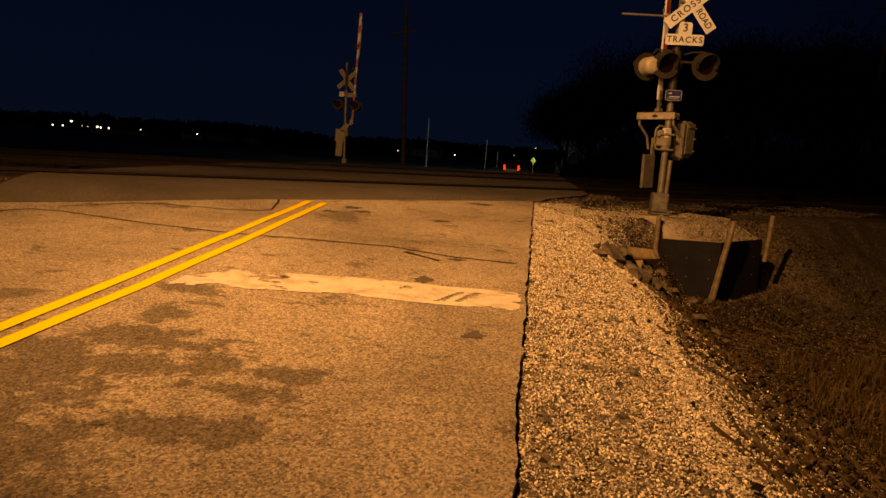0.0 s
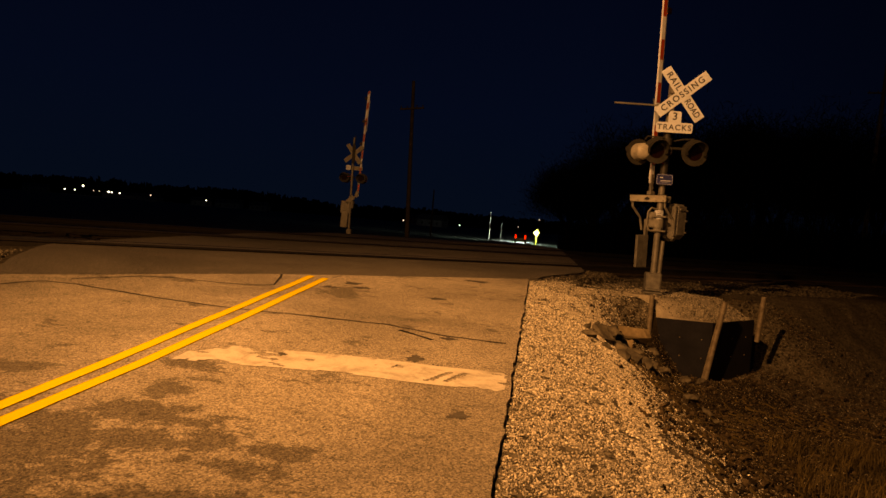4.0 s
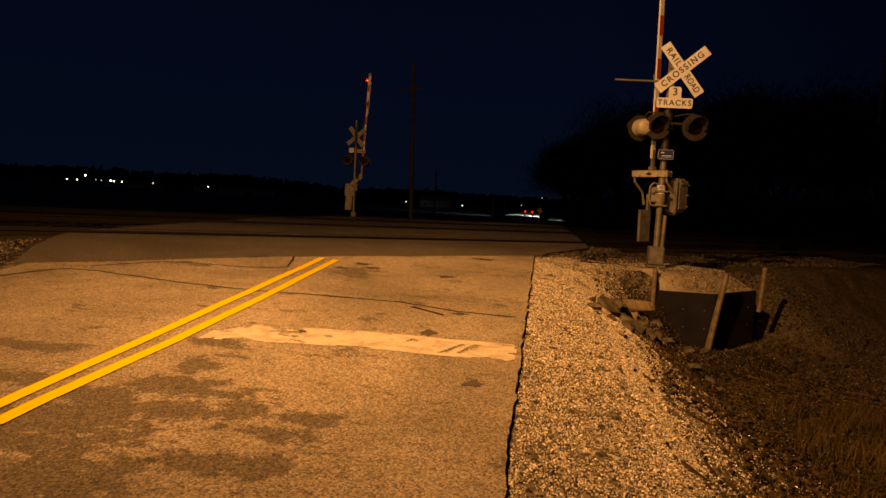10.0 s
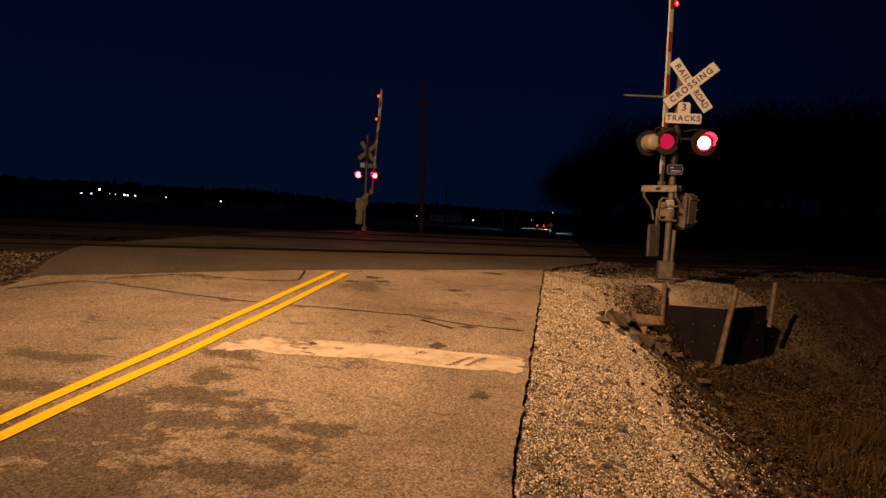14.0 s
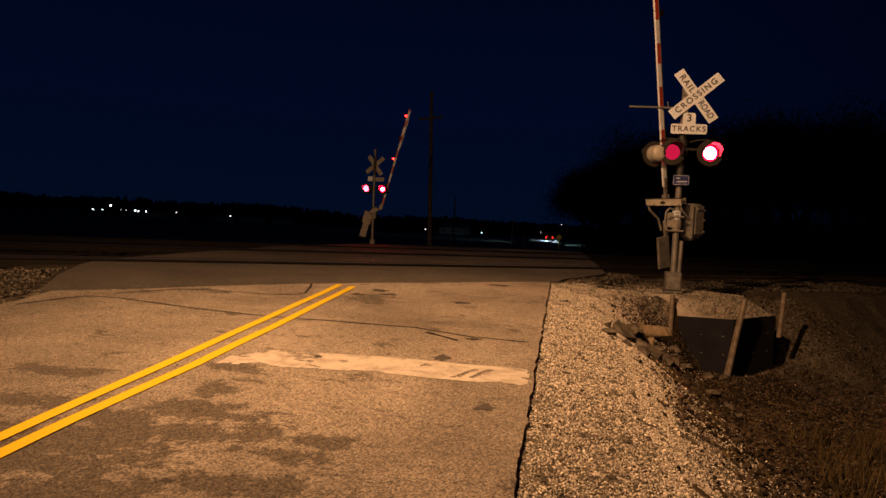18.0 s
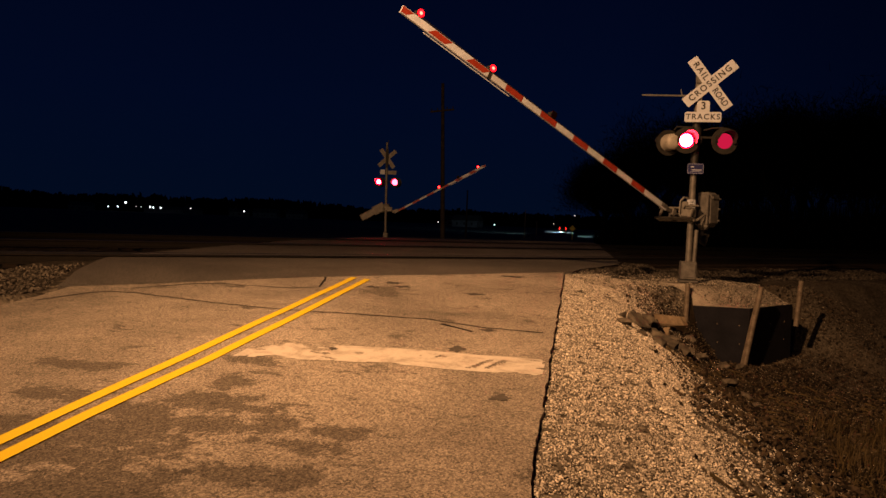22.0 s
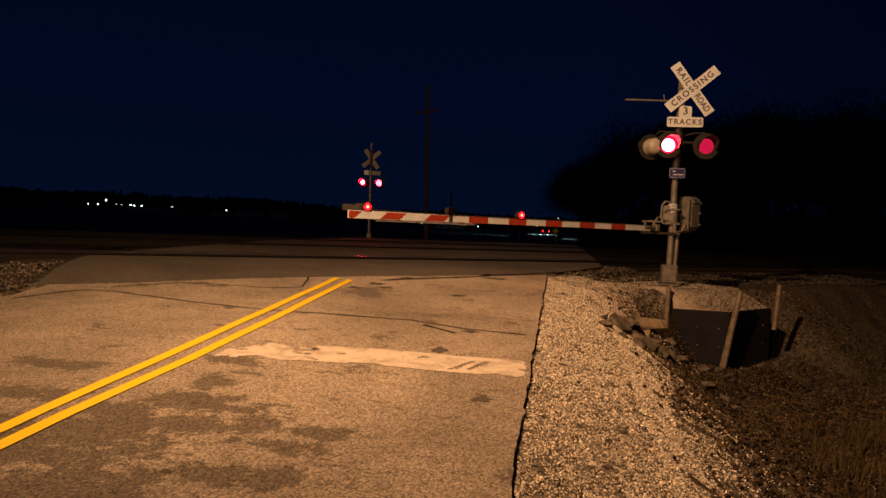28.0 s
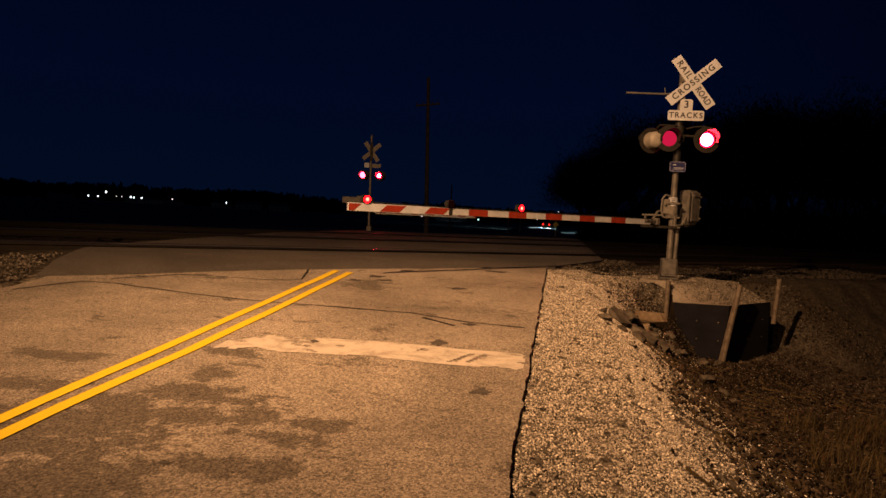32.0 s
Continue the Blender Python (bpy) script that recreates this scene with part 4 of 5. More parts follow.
def gravel_fill():
    """The packed gravel that the boards hold back."""
    def edge(j, i):
        c = 7.47 + (9.3 - 7.47) * j / 24
        left = 11.0 + max(0.0, 8.49 - c) * 0.25 + 0.09
        u = left + (12.80 - left) * i / 24
        return U.x * u + N.x * c, U.y * u + N.y * c
    slab("gravel_fill", 25, 25, edge, lambda x, y: fill_z(x, y) + 0.03 * noise.noise((x * 3, y * 3, 1)), 0.25, M_STONE,
         "packed pale gravel behind the retaining boards", "gravel")


gravel_fill()

# ---- distance ----


def utility_pole(x, y, z0, z1, arm_z, label, lean=0.0, arm=2.2, r=0.15):
    p = thing("utility_pole", pose(x, y, z0, 0, lean, 0), label, "utility pole")
    bm = bmesh.new()
    bm_cyl(bm, r, r * 0.65, z1 - z0, Matrix(), 14)
    part("pole", bm, M_WOODPOLE, p, smooth=True)
    if arm:
        bm = bmesh.new()
        bm_box(bm, arm, 0.10, 0.12, pose(0, -0.18, arm_z - z0, 0, -4, 0), 0.01)
        part("crossarm", bm, M_WOODPOLE, p)
        for s in (-0.45, -0.2, 0.2, 0.45):
            bm = bmesh.new()
            bm_cyl(bm, 0.03, 0.045, 0.16, pose(arm * s, -0.18, arm_z - z0 + 0.06 + arm * s * 0.07), 8)
            part("insulator", bm, M_HOOD, p)
    return p


utility_pole(-9.35, 48.0, -0.2, 11.5, 9.55, "tall dark wooden utility pole with one crossarm", -2.2, 1.7, 0.17)
utility_pole(26.5, 62.0, -0.6, 18.5, 15.5, "tall dark transmission pole above the trees", 1.5, 2.6, 0.22)
utility_pole(-16.0, 100.0, -0.5, 6.5, 5.8, "dark wooden pole beside the far road", 0, 0, 0.14)


def marker_post(x, y, z0, h):
    p = thing("marker_post", pose(x, y, z0), "pale roadside post catching headlight glow", "post")
    bm = bmesh.new()
    bm_cyl(bm, 0.07, 0.06, h, Matrix(), 10)
    part("shaft", bm, M_ALU, p, smooth=True)
    bm = bmesh.new()
    bm_box(bm, 0.3, 0.3, 0.1, pose(0, 0, 0.05), 0.01)
    part("foot", bm, M_ALU, p)


marker_post(-9.0, 122.0, ground_z(-9.0, 122.0), 5.0)
marker_post(-7.6, 134.0, ground_z(-7.6, 134.0), 3.0)


def warning_sign():
    x, y = -0.7, 118.0
    z = ground_z(x, y)
    s = thing("warning_sign", pose(x, y, z), "yellow diamond warning sign on a post beside the road", "road sign")
    bm = bmesh.new()
    bm_box(bm, 0.06, 0.05, 2.0, pose(0, 0, 1.0))
    part("post", bm, M_DIAMOND, s)
    bm = bmesh.new()
    bm_box(bm, 0.75, 0.01, 0.75, pose(0, -0.03, 2.0, 0, 45, 0), 0.003)
    part("panel", bm, M_DIAMOND, s, "yellow reflective diamond panel")


warning_sign()


def house(x, y, w, d, h, turn, lit):
    z = ground_z(x, y)
    p = thing("house", pose(x, y, z, 0, 0, turn), "distant pale house with a gabled roof in the dark", "house", "houses across the fields")
    bm = bmesh.new()
    bm_box(bm, w, d, h, pose(0, 0, h / 2))
    part("wall", bm, M_SIDING, p)
    bm = bmesh.new()
    o = 0.5
    a = [bm.verts.new(v) for v in ((-w / 2 - o, -d / 2 - o, h), (w / 2 + o, -d / 2 - o, h), (w / 2 + o, d / 2 + o, h), (-w / 2 - o, d / 2 + o, h),
                                   (-w / 2 - o, 0, h + d * 0.33), (w / 2 + o, 0, h + d * 0.33))]
    for f in ((0, 1, 5, 4), (2, 3, 4, 5), (0, 4, 3), (1, 2, 5), (0, 3, 2, 1)):
        bm.faces.new([a[i] for i in f])
    part("roof", bm, M_ROOF, p)
    for i in range(3):
        bm = bmesh.new()
        bm_box(bm, 1.0, 0.1, 1.3, pose(-w * 0.3 + i * w * 0.3, -d / 2 - 0.03, h * 0.5), 0.02)
        part("window", bm, M_TOWNW if lit == i else M_ROOF, p)
    return p


def yard_light(x, y, z, r, material, label):
    g = ground_z(x, y)
    p = thing("yard_light", pose(x, y, g), label, "lamp post", "lights across the fields")
    bm = bmesh.new()
    bm_cyl(bm, 0.12, 0.09, z - g, Matrix(), 8)
    part("pole", bm, M_WOODPOLE, p)
    bm = bmesh.new()
    bmesh.ops.create_icosphere(bm, subdivisions=2, radius=r, matrix=Matrix.Translation((0, -0.2, z - g)))
    part("lamp_head", bm, material, p, "glowing lamp head")



KINDS = (M_TOWN, M_TOWNG, M_TOWNW)
SAY = ("bright white yard light on a pole far across the fields", "greenish yard light on a pole far away", "warm yard light on a pole far across the fields")
for x, y, z, r, k in ((-391, 520, 3.5, 0.8, 0), (-382, 520, 3.6, 0.8, 0), (-389, 540, 7.6, 1.3, 0), (-365, 520, 4.3, 0.5, 2), (-367, 530, 4.2, 0.6, 2),
                      (-345, 510, 4.2, 1.1, 0), (-343.4, 512, 3.9, 0.9, 0), (-338.6, 515, 3.9, 0.9, 0), (-260, 430, 3.9, 0.7, 2),
                      (-215.4, 420, 3.4, 0.6, 0), (-60.5, 300, 1.55, 0.42, 2), (-30.6, 260, 1.4, 0.42, 1), (-1.0, 330, 7.1, 0.35, 2),
                      (-9.7, 300, 2.84, 0.25, 2)):
    yard_light(x, y, z, r * 0.62, KINDS[k], SAY[k])
for x, y, w, turn, lit in ((-325, 405, 14, 20, 3), (-268, 445, 12, -10, 3), (-224, 430, 13, 30, 3), (-190, 400, 15, 10, 3), (-172, 405, 11, 0, 3),
                           (-66, 380, 12, 5, 3), (-52, 330, 13, -15, 3), (-352, 545, 40, 0, 3)):
    house(x, y, w, 8, 3.2, turn, lit)


def far_woods():
    """A ragged belt of far bare woods, each a clump of upright slivers."""
    rng = random.Random(5)
    verts, faces = [], []
    for k in range(2600):
        f = rng.random()
        ang = radians(-52 + f * 112)
        d = rng.uniform(720, 800)
        x, y = d * math.sin(ang), d * math.cos(ang)
        h = (10 + 9 * (0.5 + 0.5 * noise.noise((f * 14, 0, 0))) + rng.uniform(-2, 2)) * (1.15 if f < 0.3 else 1.0)
        w = rng.uniform(2, 5)
        n = len(verts)
        for i in range(5):
            a = rng.uniform(0, 6.28)
            verts.append((x + w * math.cos(a), y + w * math.sin(a), -1))
            verts.append((x + 0.6 * w * math.cos(a + 0.5), y + 0.6 * w * math.sin(a + 0.5), h * rng.uniform(0.7, 1)))
        for i in range(4):
            faces.append((n + 2 * i, n + 2 * i + 2, n + 2 * i + 3, n + 2 * i + 1))
    me = bpy.data.meshes.new("far_woods")
    me.from_pydata(verts, [], faces)
    me.materials.append(M_TWIG)
    tagged(new("far_woods", me), "dark belt of bare woods along the horizon", "woods", kind="stuff")


far_woods()


def bare_tree(seed, h, spread_r):
    """A trunk with forking limbs and a crown of thin twigs."""
    rng = random.Random(seed)
    tree = thing("bare_tree", Matrix(), "dark leafless tree with a dense twiggy crown at night", "tree", "trees beside the tracks")
    bm = bmesh.new()
    tips = []

    def limb(a, d, ln, r, lvl):
        b = a + d * ln
        bm_cyl(bm, r, r * 0.65, ln, between(a, b)[0], 6, False)
        if lvl >= 3:
            tips.append((b, d))
            return
        for _ in range(3 if lvl else 5):
            nd = (d + Vector((rng.uniform(-1, 1), rng.uniform(-1, 1), rng.uniform(-0.2, 0.7))) * 0.75).normalized()
            limb(a.lerp(b, rng.uniform(0.6, 1.0)), nd, ln * rng.uniform(0.62, 0.85), r * 0.55, lvl + 1)
    limb(Vector((0, 0, 0)), Vector((0, 0, 1)), h * 0.3, h * 0.022, 0)
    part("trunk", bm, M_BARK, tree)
    verts, faces = [], []
    for b, d in tips:
        for _ in range(300):
            nd = (d * 0.5 + Vector((rng.gauss(0, 1), rng.gauss(0, 1), rng.gauss(0.25, 1)))).normalized()
            p = b + Vector((rng.gauss(0, 1), rng.gauss(0, 1), rng.gauss(0, 1))) * spread_r * 0.2
            q = p + nd * rng.uniform(0.35, 0.95)
            w = nd.cross(Vector((rng.random(), rng.random(), rng.random()))).normalized() * 0.028
            n = len(verts)
            verts += [p - w, p + w, q]
            faces.append((n, n + 1, n + 2))
    me = bpy.data.meshes.new("crown")
    me.from_pydata([tuple(v) for v in verts], [], faces)
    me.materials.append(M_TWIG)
    c = new("crown", me)
    c.parent = tree
    return tree


def trees():
    rng = random.Random(11)
    kinds = [bare_tree(k, h, r) for k, (h, r) in enumerate(((14.0, 5.0), (12.5, 4.4), (15.5, 5.4)))]
    spots = [(2.6, 70, 0.80), (4.6, 62, 0.92), (7.5, 66, 0.98), (10.5, 60, 0.95), (13.5, 64, 1.0), (16.5, 60, 0.98), (19.5, 66, 1.08), (22.5, 60, 1.0),
             (26, 64, 1.05), (30, 60, 1.1), (5.5, 80, 1.05), (9, 84, 1.1), (14, 82, 1.15), (20, 84, 1.2), (26, 82, 1.15), (33, 74, 1.1), (3.2, 90, 0.8), (36, 62, 1.0)]
    for i, (x, y, s) in enumerate(spots):
        m = Matrix.Translation((x, y, field_z(x, y) - 0.05)) @ Matrix.Rotation(rng.uniform(0, 6.28), 4, "Z")
        if i < 3:
            t = kinds[i]
            t.matrix_basis = m
        else:
            t = copy_thing(kinds[i % 3], m)
        t.scale = (s, s, s * rng.uniform(0.96, 1.06) * (1.0 + 0.10 * step(x, 5.0, 14.0)))


trees()


def brush():
    """Low dark undergrowth under the trees."""
    rng = random.Random(3)
    verts, faces = [], []
    for _ in range(30000):
        x, y = rng.uniform(2.5, 60), rng.uniform(55, 96)
        z = field_z(x, y)
        h = rng.uniform(0.8, 6.5) * min(1.0, 0.35 + (x - 2.5) * 0.12)
        a = rng.uniform(0, 6.28)
        n = len(verts)
        dx, dy = 0.09 * math.cos(a), 0.09 * math.sin(a)
        verts += [(x - dx, y - dy, z), (x + dx, y + dy, z), (x + rng.uniform(-0.7, 0.7), y + rng.uniform(-0.7, 0.7), z + h)]
        faces.append((n, n + 1, n + 2))
    me = bpy.data.meshes.new("brush")
    me.from_pydata(verts, [], faces)
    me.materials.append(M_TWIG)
    tagged(new("brush", me), "dark leafless undergrowth below the trees", "brush", kind="stuff")


brush()


# ---- the car that drives away ----


def car():
    c = thing("car", pose(-2.8, 78, -0.4), "dark car with lit tail lights driving away on the far road", "car")
    bm = bmesh.new()
    bm_box(bm, 1.85, 4.6, 0.62, pose(0, 0, 0.66), 0.12)
    part("body", bm, M_CARPAINT, c, smooth=True)
    bm = bmesh.new()
    r = bmesh.ops.create_cube(bm, size=1.0, matrix=pose(0, -0.3, 1.26) @ Matrix.Diagonal((1.62, 2.7, 0.66, 1)))
    for v in r["verts"]:
        if v.co.z > 1.3:
            v.co.x *= 0.82
            v.co.y = -0.3 + (v.co.y + 0.3) * 0.7
    part("cabin", bm, M_CARPAINT, c)
    for x in (-0.8, 0.8):
        for y in (-1.45, 1.45):
            bm = bmesh.new()
            bm_cyl(bm, 0.33, 0.33, 0.22, pose(x - 0.11, y, 0.33, 0, 90, 0), 18)
            w = part("wheel", bm, M_RUBBER, c)
        bm = bmesh.new()
        bm_box(bm, 0.15, 0.05, 0.50, pose(x * 0.95, -2.31, 1.0), 0.02)
        part("tail_light", bm, M_TAIL, c, "lit red tail light")
        bm = bmesh.new()
        bm_box(bm, 0.28, 0.04, 0.14, pose(x * 0.85, 2.31, 0.72), 0.01)
        part("headlight", bm, M_HEAD, c, "lit white headlight")
    return c


CAR = car()

# ---- road markings, cracks and patches ----
strip("yellow_line", [(-3.40, -30), (-3.40, 2.0), (-3.44, 4.0), (-3.45, 6.0), (-3.50, 7.7), (-3.60, 10.72)], 0.112, M_YELLOW, "bright yellow solid centre line", 0.008)
strip("yellow_line", [(-3.22, -30), (-3.22, 2.0), (-3.24, 4.0), (-3.20, 5.5), (-3.22, 7.2), (-3.345, 10.64)], 0.112, M_YELLOW, "bright yellow solid centre line", 0.008)


def stop_line():
    """Old paint that has flaked: small cells, with more of them gone towards the centre line."""
    bm = bmesh.new()
    nx, ny = 108, 20
    ends = ((-3.05, 5.90), (-2.35, 5.99), (-1.58, 6.06), (-0.90, 6.04), (-0.27, 6.06))
    grid = {}

    def at(i, j):
        if (i, j) not in grid:
            f = i / nx * (len(ends) - 1)
            k = min(int(f), len(ends) - 2)
            x = ends[k][0] + (ends[k + 1][0] - ends[k][0]) * (f - k)
            y = ends[k][1] + (ends[k + 1][1] - ends[k][1]) * (f - k) + (j / ny - 0.5) * 0.56
            y += 0.02 * noise.noise((x * 3, j, 1))
            grid[i, j] = bm.verts.new((x, y, road_z(x, y) + 0.004 * noise.noise((x, y, 0)) + 0.006))
        return grid[i, j]
    for i in range(nx):
        for j in range(ny):
            x, y = i / nx, j / ny - 0.5
            rim = max(abs(y) * 2 - 0.86, 0) * 4 + max(x - 0.975, 0) * 22 * (0.4 + abs(y) * 1.6)
            wear = 0.37 - 0.85 * max(0.0, 0.42 - x) - rim * 0.5
            n = noise.noise((x * 9, y * 3.4, 0.5)) * 0.55 + noise.noise((x * 30, y * 9, 4.5)) * 0.45
            scuff = (abs(x - 0.78 - 0.10 * y) < 0.012 or abs(x - 0.83 - 0.10 * y) < 0.012) and -0.35 < y < 0.25
            if n < wear and not scuff:
                bm.faces.new((at(i, j), at(i + 1, j), at(i + 1, j + 1), at(i, j + 1)))
    tagged(part("stop_line", bm, M_STOP), "worn white stop line across the lane", "marking", kind="structure")


stop_line()
strip("crack", [(-6.6, 7.3), (-6.35, 7.88), (-6.2, 8.09), (-5.79, 8.18), (-5.25, 8.08), (-4.55, 7.93), (-3.78, 7.84), (-3.19, 7.79), (-2.65, 7.81), (-1.7, 7.8),
                (-1.0, 7.54), (-0.35, 7.48)], 0.05, M_CRACK, "long dark crack across the road", 0.005, "crack", 0.03)
strip("crack", [(-6.03, 8.4), (-5.48, 9.08), (-5.07, 9.26), (-4.5, 9.32), (-3.94, 9.42), (-3.77, 9.62), (-4.06, 10.64)], 0.05, M_CRACK,
      "dark crack near the seam of the paving", 0.005, "crack", 0.03)
strip("crack", [(-1.52, 7.60), (-1.3, 7.44), (-1.1, 7.30)], 0.06, M_CRACK, "short dark crack beside the long one", 0.005, "crack", 0.02)
strip("crack", [(-1.75, 5.3), (-1.5, 5.3), (-1.0, 5.2), (-0.7, 5.1)], 0.006, M_CRACK, "hairline crack in the lane", 0.004, "crack", 0.04)


def blotch(x, y, rx, ry, seed, material=M_PATCH, turn=0.0, lift=0.005, label="dark tar stain on the road"):
    bm = bmesh.new()
    vs = []
    for i in range(40):
        a = 2 * math.pi * i / 40
        k = 1 + 0.75 * noise.noise((math.cos(a) * 1.6 + seed * 7, math.sin(a) * 1.6, seed)) + 0.5 * noise.noise((math.cos(a) * 5 + seed, math.sin(a) * 5, 2))
        px, py = rx * k * math.cos(a), ry * k * math.sin(a)
        qx, qy = x + px * math.cos(turn) - py * math.sin(turn), y + px * math.sin(turn) + py * math.cos(turn)
        vs.append(bm.verts.new((qx, qy, road_z(qx, qy) + 0.004 * noise.noise((qx, qy, 0)) + lift)))
    mid = bm.verts.new((x, y, road_z(x, y) + 0.004 * noise.noise((x, y, 0)) + lift))
    for a, b in zip(vs, vs[1:] + vs[:1]):
        bm.faces.new((mid, a, b))
    tagged(part("road_stain", bm, material), label, "stain", kind="structure")


for i, (x, y, rx, ry) in enumerate(((-1.45, 9.81, 0.16, 0.11), (-1.1, 12.0, 0.3, 0.12), (-2.85, 10.44, 0.2, 0.14), (-0.56, 5.1, 0.10, 0.10),
                                    (-1.14, 6.50, 0.10, 0.16), (-0.93, 6.28, 0.08, 0.12), (-2.23, 6.14, 0.14, 0.09), (-2.13, 3.36, 0.05, 0.03), (-2.55, 4.42, 0.04, 0.03),
                                    (-2.63, 10.1, 0.18, 0.1), (-3.05, 9.9, 0.15, 0.12), (-0.95, 7.42, 0.10, 0.08))):
    blotch(x, y, rx * 0.75, ry * 0.75, i + 1)

# ---- loose stone, rubble and grass ----


def rock_shape(rng, jag=0.28):
    """A rough stone of radius about one: a jittered octahedral ball."""
    bm = bmesh.new()
    bmesh.ops.create_icosphere(bm, subdivisions=1, radius=1.0)
    for v in bm.verts:
        v.co *= 1 + rng.uniform(-jag, jag)
    vs = [v.co.copy() for v in bm.verts]
    fs = [[v.index for v in f.verts] for f in bm.faces]
    bm.free()
    return vs, fs


OCT = ([(1, 0, 0), (-1, 0, 0), (0, 1, 0), (0, -1, 0), (0, 0, 1), (0, 0, -1)],
       [(0, 2, 4), (2, 1, 4), (1, 3, 4), (3, 0, 4), (2, 0, 5), (1, 2, 5), (3, 1, 5), (0, 3, 5)])


def scatter(name, count, pick, size, material, label, category, seed, sink=0.2):
    rng = random.Random(seed)
    nr = np.random.RandomState(seed)
    verts, faces = [], []
    made = 0
    tries = 0
    while made < count and tries < count * 6:
        tries += 1
        p = pick(rng)
        if p is None:
            continue
        x, y = p
        s = rng.uniform(*size) * rng.choice((0.6, 0.8, 1, 1, 1.35))
        z = (fill_z(x, y) if name == "fill_gravel" else rough_ground(x, y)) + s * (0.5 - sink) + rng.uniform(-0.2, 0.9) * s
        r = Euler((rng.uniform(0, 6), rng.uniform(0, 6), rng.uniform(0, 6))).to_matrix()
        n = len(verts)
        sx, sy, sz = s * rng.uniform(0.7, 1.3), s * rng.uniform(0.7, 1.2), s * rng.uniform(0.5, 0.8)
        for a in OCT[0]:
            v = r @ Vector((a[0] * sx * rng.uniform(0.75, 1.25), a[1] * sy * rng.uniform(0.75, 1.25), a[2] * sz * rng.uniform(0.75, 1.25)))
            verts.append((x + v.x, y + v.y, z + v.z * 0.8))
        faces += [(n + a, n + b, n + c) for a, b, c in OCT[1]]
        made += 1
    me = bpy.data.meshes.new(name)
    me.from_pydata(verts, [], faces)
    me.materials.append(material)
    tagged(new(name, me), label, category, kind="stuff")


def stone_material(name, lo, hi):
    m, nt, b = shade(name, 0.9, 0.0, 0.1)
    g = nt.nodes.new("ShaderNodeNewGeometry")
    col = ramp_node(nt, g.outputs["Random Per Island"], [(0.0, tuple(a * 0.45 for a in lo)), (0.35, tuple(a * 0.75 + c * 0.25 for a, c in zip(lo, hi))),
                                                         (0.75, tuple((a + c) / 2 for a, c in zip(lo, hi))), (1.0, hi)])
    n = noise_node(nt, coords(nt), 90, 3, 0.7)
    col = mix_node(nt, 0.4, col, ramp_node(nt, n, [(0.3, 0.25), (0.7, 0.8)]), "OVERLAY")
    link(nt, col, b.inputs["Base Color"])
    bump_node(nt, b, n, 0.4, 0.006)
    return m


M_PEBBLE = stone_material("loose_limestone", (0.13, 0.115, 0.094), (0.86, 0.78, 0.66))
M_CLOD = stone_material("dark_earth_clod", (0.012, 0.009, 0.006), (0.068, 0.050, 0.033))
M_FILL = stone_material("dusty_limestone", (0.05, 0.044, 0.035), (0.38, 0.34, 0.28))
M_SLOPE = stone_material("dirty_slope_stone", (0.035, 0.029, 0.021), (0.26, 0.23, 0.185))
M_BALLAST_STONE = stone_material("loose_ballast", (0.016, 0.014, 0.0115), (0.11, 0.096, 0.079))


def on_shoulder(rng):
    y = 1.2 + 13.5 * rng.random() ** 1.25
    s = rng.uniform(0, 1.25) if rng.random() < 0.66 else 0.9 + abs(rng.gauss(0, 0.75))
    x = road_right(0, y) + 0.02 + s
    for _ in range(3):
        x = road_right(x, y) + 0.02 + s
    if noise.noise((x * 7.0, y * 7.0, 2.0)) + 0.6 * noise.noise((x * 17.0, y * 17.0, 5.0)) > 0.46:
        return None
    if across(x, y) > 10.6:
        return None
    return x, y


def behind(rng):
    return road_right(0, 0) + 0.02 + abs(rng.gauss(0, 0.85)), rng.uniform(-7.0, 1.3)


def behind_slope(rng):
    return rng.uniform(0.9, 6.0), rng.uniform(-7.0, 3.2)


def on_slope(rng):
    x, y = rng.uniform(0.8, 8.5), rng.uniform(3.0, 16.0)
    if across(x, y) > 8.6 - 0.5 * noise.noise((x * 1.5, y * 1.5, 8)) and along(x, y) < 12.8:
        return None
    edge = step(x + 0.23 + 0.5 * noise.noise((x * 1.2, y * 1.2, 2)), 1.1, 2.1)
    return (x, y) if across(x, y) < 9.6 and rng.random() < (1.1 - 0.09 * x) * (0.08 + 0.92 * edge) else None


def on_fill(rng):
    c, u = rng.uniform(7.47, 9.6), rng.uniform(11.1, 12.8)
    if u < 11.14 + max(0.0, 8.49 - c) * 0.26:
        return None
    return U.x * u + N.x * c, U.y * u + N.y * c


def on_corner(rng):
    c, u = rng.uniform(8.4, 10.5), rng.uniform(8.6, 13.6)
    x, y = U.x * u + N.x * c, U.y * u + N.y * c
    if x < road_right(x, y) + 0.03 or (u > 11 and c < 8.6) or rng.random() < 1.2 * noise.noise((x * 1.4, y * 1.4, 3)):
        return None
    return x, y


def on_bed(rng):
    c, u = rng.uniform(9.6, 12.6), rng.uniform(-6, 24)
    x, y = U.x * u + N.x * c, U.y * u + N.y * c
    if road_left(x, y) - 0.1 < x < road_right(x, y) + 0.1 or y < 2:
        return None
    return x, y


